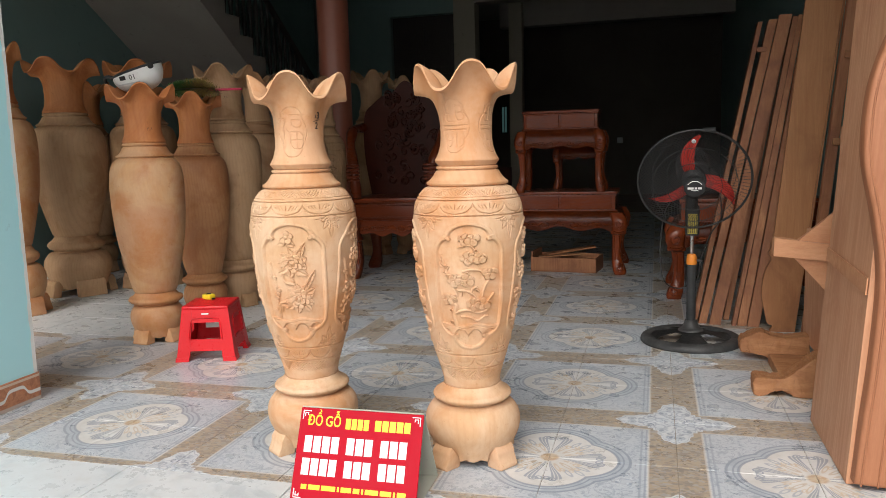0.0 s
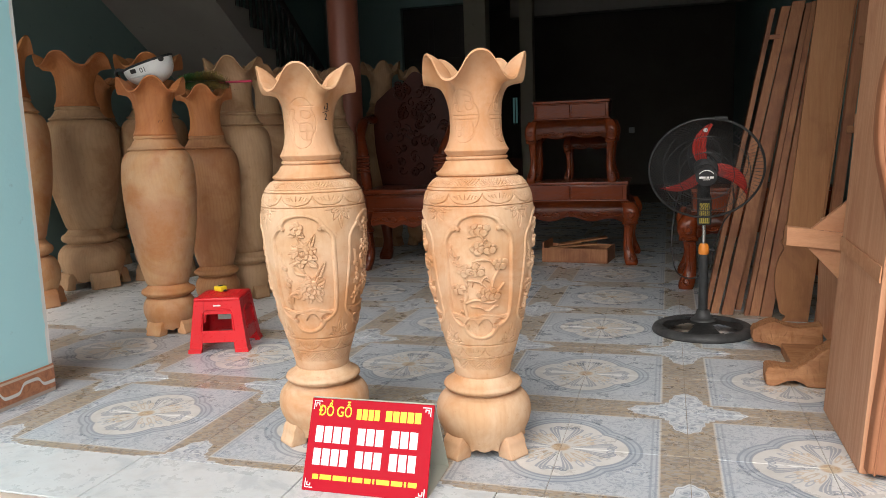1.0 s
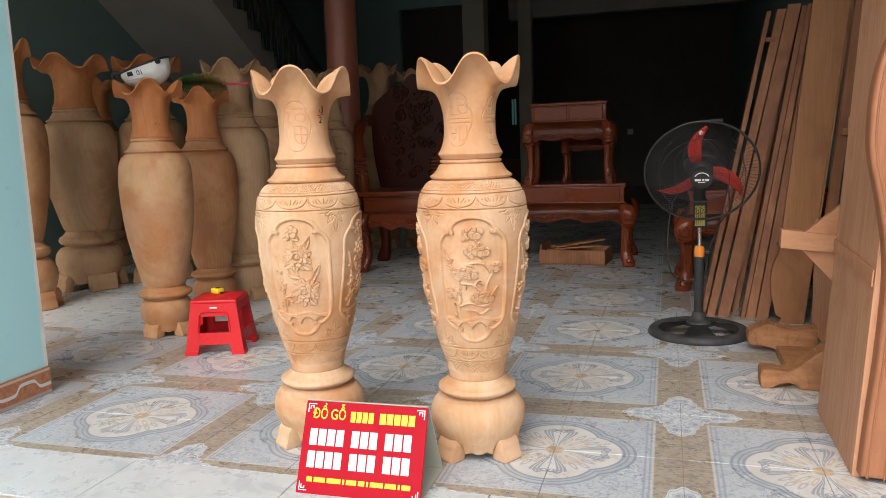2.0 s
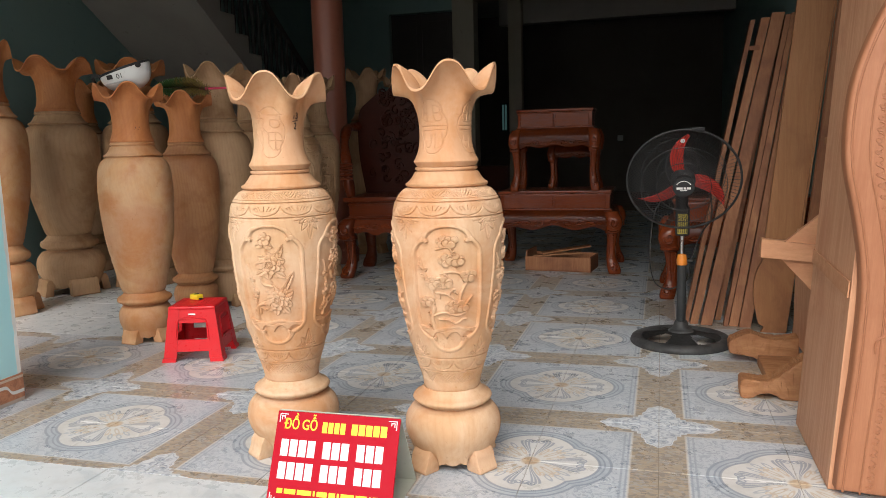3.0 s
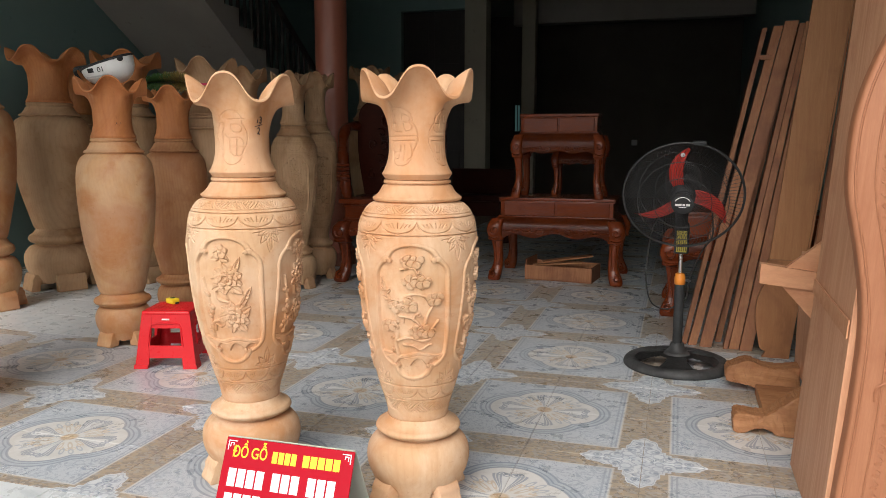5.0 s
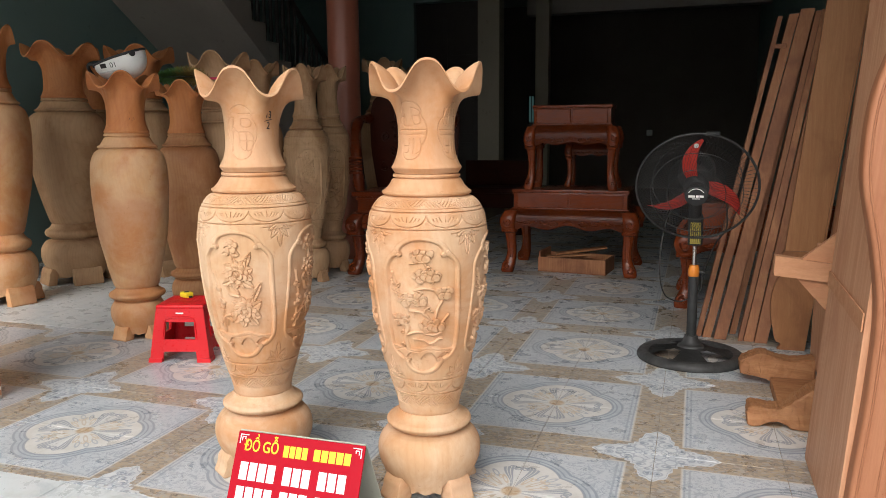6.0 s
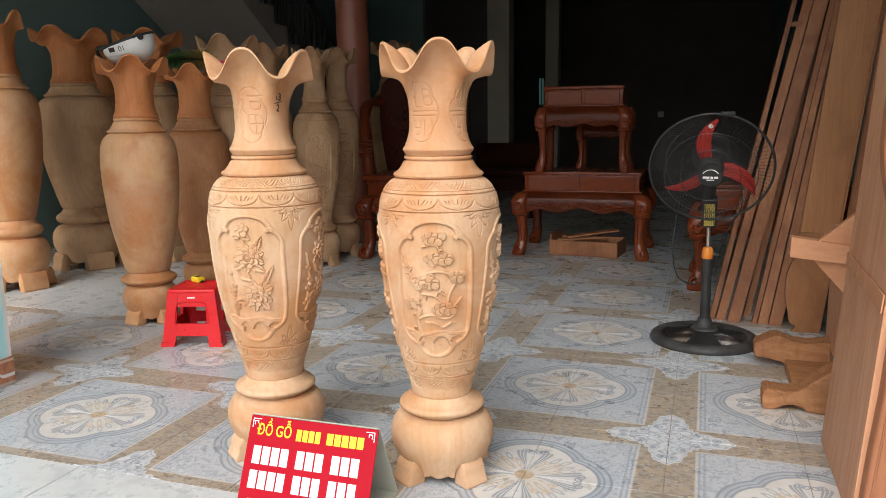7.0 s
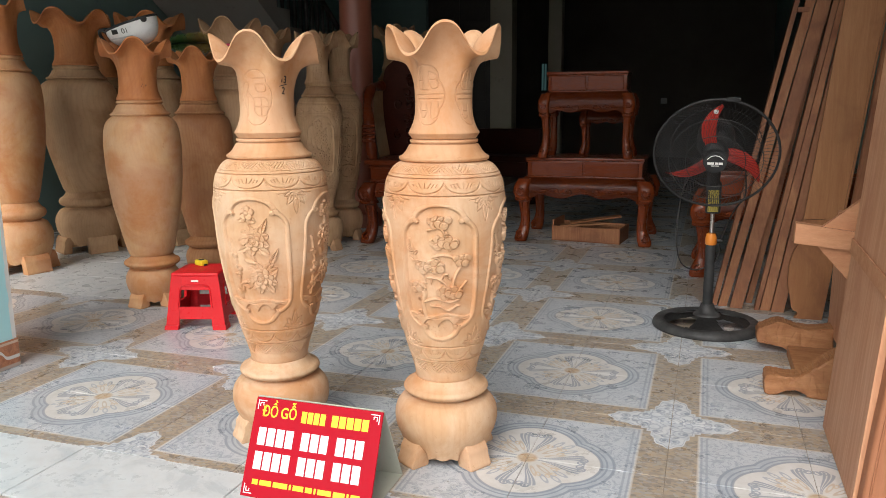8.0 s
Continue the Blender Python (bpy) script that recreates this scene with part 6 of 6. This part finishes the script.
def carved_chair(x, y, rz, w, label):
    c = thing("carved_armchair", pose(x, y, 0, 0, 0, rz), label, "armchair", "carved seats")
    d = 0.62
    bm = bmesh.new()
    box(bm, -w / 2 - 0.01, w / 2 + 0.01, 0.0, d, 0.600, 0.640, 0.012)
    part("seat", bm, M_LACQUER_HALF_SHADE, c, smooth=40)
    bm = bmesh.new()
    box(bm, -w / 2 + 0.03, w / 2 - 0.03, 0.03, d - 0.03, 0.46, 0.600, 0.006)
    fr = part("seat_frame", bm, M_LACQUER_HALF_SHADE, c, smooth=40)
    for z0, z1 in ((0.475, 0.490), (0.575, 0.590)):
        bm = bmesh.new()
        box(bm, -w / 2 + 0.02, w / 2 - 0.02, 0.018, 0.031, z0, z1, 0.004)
        part("moulding", bm, M_LACQUER_HALF_SHADE, fr)
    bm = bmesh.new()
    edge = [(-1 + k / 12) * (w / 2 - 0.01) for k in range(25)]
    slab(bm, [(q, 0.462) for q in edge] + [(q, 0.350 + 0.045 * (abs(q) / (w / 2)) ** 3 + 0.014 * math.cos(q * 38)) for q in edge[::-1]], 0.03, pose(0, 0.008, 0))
    ap = part("apron", bm, M_LACQUER_HALF_SHADE, c)
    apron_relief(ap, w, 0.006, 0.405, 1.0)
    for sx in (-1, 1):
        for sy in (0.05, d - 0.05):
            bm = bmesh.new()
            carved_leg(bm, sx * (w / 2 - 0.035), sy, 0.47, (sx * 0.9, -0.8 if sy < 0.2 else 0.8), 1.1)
            lg = part("leg", bm, M_LACQUER_HALF_SHADE, c, smooth=60)
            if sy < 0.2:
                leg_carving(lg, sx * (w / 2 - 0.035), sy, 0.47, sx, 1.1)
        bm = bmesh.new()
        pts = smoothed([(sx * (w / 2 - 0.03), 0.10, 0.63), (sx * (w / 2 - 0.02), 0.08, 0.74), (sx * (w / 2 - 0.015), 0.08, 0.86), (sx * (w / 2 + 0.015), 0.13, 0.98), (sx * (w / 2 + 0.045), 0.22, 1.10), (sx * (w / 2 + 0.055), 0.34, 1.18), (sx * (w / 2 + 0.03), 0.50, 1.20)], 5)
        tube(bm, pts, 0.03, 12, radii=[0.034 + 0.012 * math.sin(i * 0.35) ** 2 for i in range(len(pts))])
        arm = part("arm", bm, M_LACQUER_HALF_SHADE, c, smooth=60)
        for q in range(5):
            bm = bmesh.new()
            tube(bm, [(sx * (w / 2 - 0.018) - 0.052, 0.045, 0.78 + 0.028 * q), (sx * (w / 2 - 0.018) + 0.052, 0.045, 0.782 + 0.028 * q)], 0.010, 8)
            part("carved_band", bm, M_LACQUER_HALF_SHADE, arm, smooth=60)
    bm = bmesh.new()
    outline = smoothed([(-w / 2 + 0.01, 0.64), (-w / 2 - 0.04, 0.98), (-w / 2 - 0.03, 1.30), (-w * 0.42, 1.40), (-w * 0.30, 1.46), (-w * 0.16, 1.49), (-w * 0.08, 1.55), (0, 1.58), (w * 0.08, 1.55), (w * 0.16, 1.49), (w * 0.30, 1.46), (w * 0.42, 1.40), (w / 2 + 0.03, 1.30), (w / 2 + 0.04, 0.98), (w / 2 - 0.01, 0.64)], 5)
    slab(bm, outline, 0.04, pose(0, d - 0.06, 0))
    # The back board gets the darkest copy, in place of deeper shade.
    br = part("backrest", bm, M_LACQUER_SHADE, c, "carved back board, lacquer darkened as shade")
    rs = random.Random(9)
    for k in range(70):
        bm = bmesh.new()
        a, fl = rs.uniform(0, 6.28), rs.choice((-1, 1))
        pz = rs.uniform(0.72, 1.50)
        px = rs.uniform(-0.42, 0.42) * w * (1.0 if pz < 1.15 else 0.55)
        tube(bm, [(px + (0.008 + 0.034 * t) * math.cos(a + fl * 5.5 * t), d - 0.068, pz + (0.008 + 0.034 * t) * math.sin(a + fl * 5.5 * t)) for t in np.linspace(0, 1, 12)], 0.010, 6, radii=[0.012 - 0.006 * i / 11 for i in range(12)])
        part("carved_scroll", bm, M_LACQUER_SHADE, br, smooth=60)
    return c


carved_chair(-2.06, 2.80, 4.0, 0.66, "red lacquered armchair with a carved scroll back")
# Bench further in: its near-black lacquer stands in for shade.
low_bench = thing("lacquered_bench", pose(-2.02, 5.4, 0.0), "red lacquered bench, its colour darkened as shade", "bench")
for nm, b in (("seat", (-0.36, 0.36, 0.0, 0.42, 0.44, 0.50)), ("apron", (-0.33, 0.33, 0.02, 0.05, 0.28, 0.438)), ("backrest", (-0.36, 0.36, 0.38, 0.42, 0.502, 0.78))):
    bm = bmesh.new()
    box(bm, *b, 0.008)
    part(nm, bm, M_LACQUER_SHADE, low_bench)
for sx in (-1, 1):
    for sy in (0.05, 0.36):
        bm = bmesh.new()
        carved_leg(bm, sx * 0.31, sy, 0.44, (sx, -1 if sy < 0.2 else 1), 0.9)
        part("leg", bm, M_LACQUER_SHADE, low_bench, smooth=60)

crate = thing("wooden_tray", pose(-1.05, 3.30, 0.0, 0, 0, -6.5), "shallow wooden tray with offcut boards on the floor", "tray")
for x0, x1, y0, y1, z1 in ((0, 0.53, 0, 0.014, 0.115), (0, 0.014, 0.016, 0.30, 0.160), (0.516, 0.53, 0.016, 0.30, 0.115), (0, 0.53, 0.302, 0.316, 0.115)):
    bm = bmesh.new()
    box(bm, x0, x1, y0, y1, 0, z1, 0.002)
    part("side_board", bm, M_PLANK, crate)
bm = bmesh.new()
box(bm, 0.0, 0.53, 0.0, 0.316, 0.0, 0.010)
part("bottom_board", bm, M_PLANK, crate)
for nm, p, w in (("a", pose(0.05, 0.06, 0.10, 0, -4, 12), 0.38), ("b", pose(0.12, 0.10, 0.118, 3, -7, 24), 0.40)):
    o = thing("offcut_board", pose(-1.05, 3.30, 0, 0, 0, -6.5) @ p, "pale offcut board lying across the tray", "offcut", "offcuts in the tray")
    bm = bmesh.new()
    box(bm, 0, w, 0, 0.075, 0, 0.012, 0.002)
    part("board", bm, M_FOOT, o)


# ---- helmet and duster on the vases ----
helmet = thing("helmet", pose(-2.712, 0.775, 1.352, 10, -8, 8), "white helmet with dark rim lying upside down on a vase", "helmet")
bm = bmesh.new()
prof = smoothed([(0.0, 0.0), (0.06, 0.008), (0.105, 0.035), (0.128, 0.075), (0.132, 0.115)], 5)
lathe(bm, prof, 48, cap0=False, cap1=False)
for q in bm.verts:
    q.co.x *= 1.02
    q.co.y *= 0.86
    q.co.z += 0.020 * (q.co.x / 0.13) * (q.co.z / 0.115) ** 2
bmesh.ops.remove_doubles(bm, verts=bm.verts[:], dist=1e-5)
bmesh.ops.solidify(bm, geom=bm.faces[:], thickness=0.005)
shell = part("shell", bm, M_WHITE, helmet, smooth=60)
bm = bmesh.new()
tube(bm, [(0.1345 * math.cos(a), 0.1135 * math.sin(a), 0.117 + 0.020 * math.cos(a)) for a in np.linspace(0, 2 * math.pi, 48, endpoint=False)], 0.006, 8, closed=True)
part("rim", bm, M_BLACK, helmet, smooth=60)
bm = bmesh.new()
lathe(bm, smoothed([(0.0, 0.03), (0.07, 0.04), (0.11, 0.075), (0.122, 0.11)], 4), 32, cap0=False, cap1=False)
for q in bm.verts:
    q.co.y *= 0.85
part("padding", bm, M_BLACK, helmet, "dark inner padding")
bm = bmesh.new()
tube(bm, smoothed([(-0.132, 0.0, 0.10), (-0.19, 0.02, 0.112), (-0.22, 0.05, 0.085), (-0.20, 0.07, 0.02)], 4), 0.009, 6)
part("strap", bm, M_BLACK, helmet, smooth=60)
for sx, sz, r in ((-0.119, 0.098, 0.011), (0.112, 0.124, 0.015), (0.088, 0.128, 0.006)):
    yy = -0.112 * math.sqrt(max(0.05, 1 - (sx / 0.137) ** 2))
    bm = bmesh.new()
    lathe(bm, [(r, -0.003), (r, 0.004), (r * 0.5, 0.006)], 16, m=pose(sx, yy, sz, 90, 0, math.degrees(math.atan2(sx, -yy)) * 0.8))
    part("rivet", bm, M_INK, helmet)
text_part("number_mark", "10", 0.036, M_INK, helmet, pose(0.022, -0.1115, 0.088, 99, 0, 8) @ pose(0, 0, 0, 0, 0, 180), label="black printed number upside down")
for k, (x0, x1) in enumerate(((-0.046, -0.016),)):
    bm = bmesh.new()
    box(bm, x0, x1, -0.0005, 0.0005, -0.011, 0.011, 0, pose(0, -0.1125, 0.088, 9, 0, 4))
    part("print_bar", bm, M_INK, helmet)
bm = bmesh.new()
box(bm, -0.062, 0.055, -0.0005, 0.0005, -0.004, 0.004, 0, pose(0, -0.1075, 0.056, 24, 0, 2))
part("print_bar", bm, M_GREY_BAR, helmet)

duster = thing("feather_duster", pose(-2.78, 1.33, 1.412), "green and yellow fuzzy duster with a pink handle on a vase", "duster")
fuzz_mats = [plastic("green_fibre", (0.035, 0.10, 0.015), 0.7, 0.3), plastic("yellow_fibre", (0.22, 0.15, 0.02), 0.7, 0.3), plastic("brown_fibre", (0.13, 0.075, 0.02), 0.7, 0.3)]
rs = random.Random(11)
for nm, mat, c, lo, hi in (("green_tuft", fuzz_mats[0], 900, -0.16, 0.03), ("yellow_tuft", fuzz_mats[1], 700, -0.04, 0.16), ("brown_tuft", fuzz_mats[2], 350, 0.02, 0.18)):
    bm = bmesh.new()
    for k in range(c):
        x = rs.uniform(lo, hi)
        fall = -0.9 * max(0, x - 0.09) ** 1.0
        a = rs.uniform(0, 6.28)
        base = Vector((x, 0, fall * 0.4))
        rr = 0.070 * math.sqrt(max(0.1, 1 - (x / 0.19) ** 2)) * rs.uniform(0.7, 1.1)
        tip = base + Vector((rs.uniform(-0.02, 0.02), rr * math.cos(a), rr * math.sin(a) * 0.85))
        sidev = Vector((0.0022, 0.001, 0))
        root = base + (tip - base) * 0.2
        v3 = [bm.verts.new(root - sidev), bm.verts.new(root + sidev), bm.verts.new(tip + sidev * 0.4), bm.verts.new(tip - sidev * 0.4)]
        bm.faces.new(v3)
    part(nm, bm, mat, duster)
bm = bmesh.new()
tube(bm, [(0.12, 0.0, -0.015), (0.34, -0.01, -0.02)], 0.007, 8)
part("handle", bm, plastic("pink_handle", (0.5, 0.03, 0.08), 0.4, 0.1), duster, "pink plastic handle", smooth=60)

# scribbled marks on the necks of two vases
for owner, zc, ang, r in ((helmet_vase, 1.150, D(-33), 0.0925), (pale_vase, 1.385, D(-52), 0.1015)):
    bm = bmesh.new()
    pts = [(-0.02, -0.016), (-0.006, 0.014), (0.0, -0.012), (0.012, 0.012), (0.016, -0.010)]
    tube(bm, [((r + 0.001) * math.cos(ang + q / r), (r + 0.001) * math.sin(ang + q / r), zc + zz) for q, zz in pts], 0.0017, 5)
    part("ink_scribble", bm, M_INK, owner, "short black ink scribble")


# ---- floor tiles ----
bm = bmesh.new()
box(bm, -0.1990, 0.1990, -0.1990, 0.1990, -0.012, 0.0, 0.0006, seg=1)
first = mesh_ob("tile", bm, M_TILE, floor)
first.location = (-0.2, -0.2, 0)
bm = bmesh.new()
box(bm, -0.1990, 0.1990, -0.177, 0.177, -0.012, 0.0, 0.0006, seg=1)
cut_tile = mesh_ob("tile", bm, M_TILE, floor)
cut_tile.location = (-0.2, -0.578, 0)
bm = bmesh.new()
box(bm, -0.1990, 0.1990, -0.1990, 0.1990, -0.012, 0.0, 0.0006, seg=1)
plain = mesh_ob("plain_tile", bm, M_WTILE, floor)
plain.location = (-5.0, 1.0, 0)
rs = random.Random(3)
for j in range(-2, 22):
    for i in range(-13, 3):
        x, y = 0.4 * i + 0.2, 0.4 * j + 0.2
        if j == -2:
            src, y = cut_tile, -0.578
        elif x < -2.4 and y > 0.8:
            src = plain
        else:
            src = first
        if (i, j) in ((-1, -1), (-1, -2)) or (x < -2.4 and j > 14):
            continue
        o = new(src.name.split(".")[0], src.data)
        o.parent = floor
        o.location = (x, y, -0.0006 * rs.random())
plain.location = (-5.0, 6.2, 0)
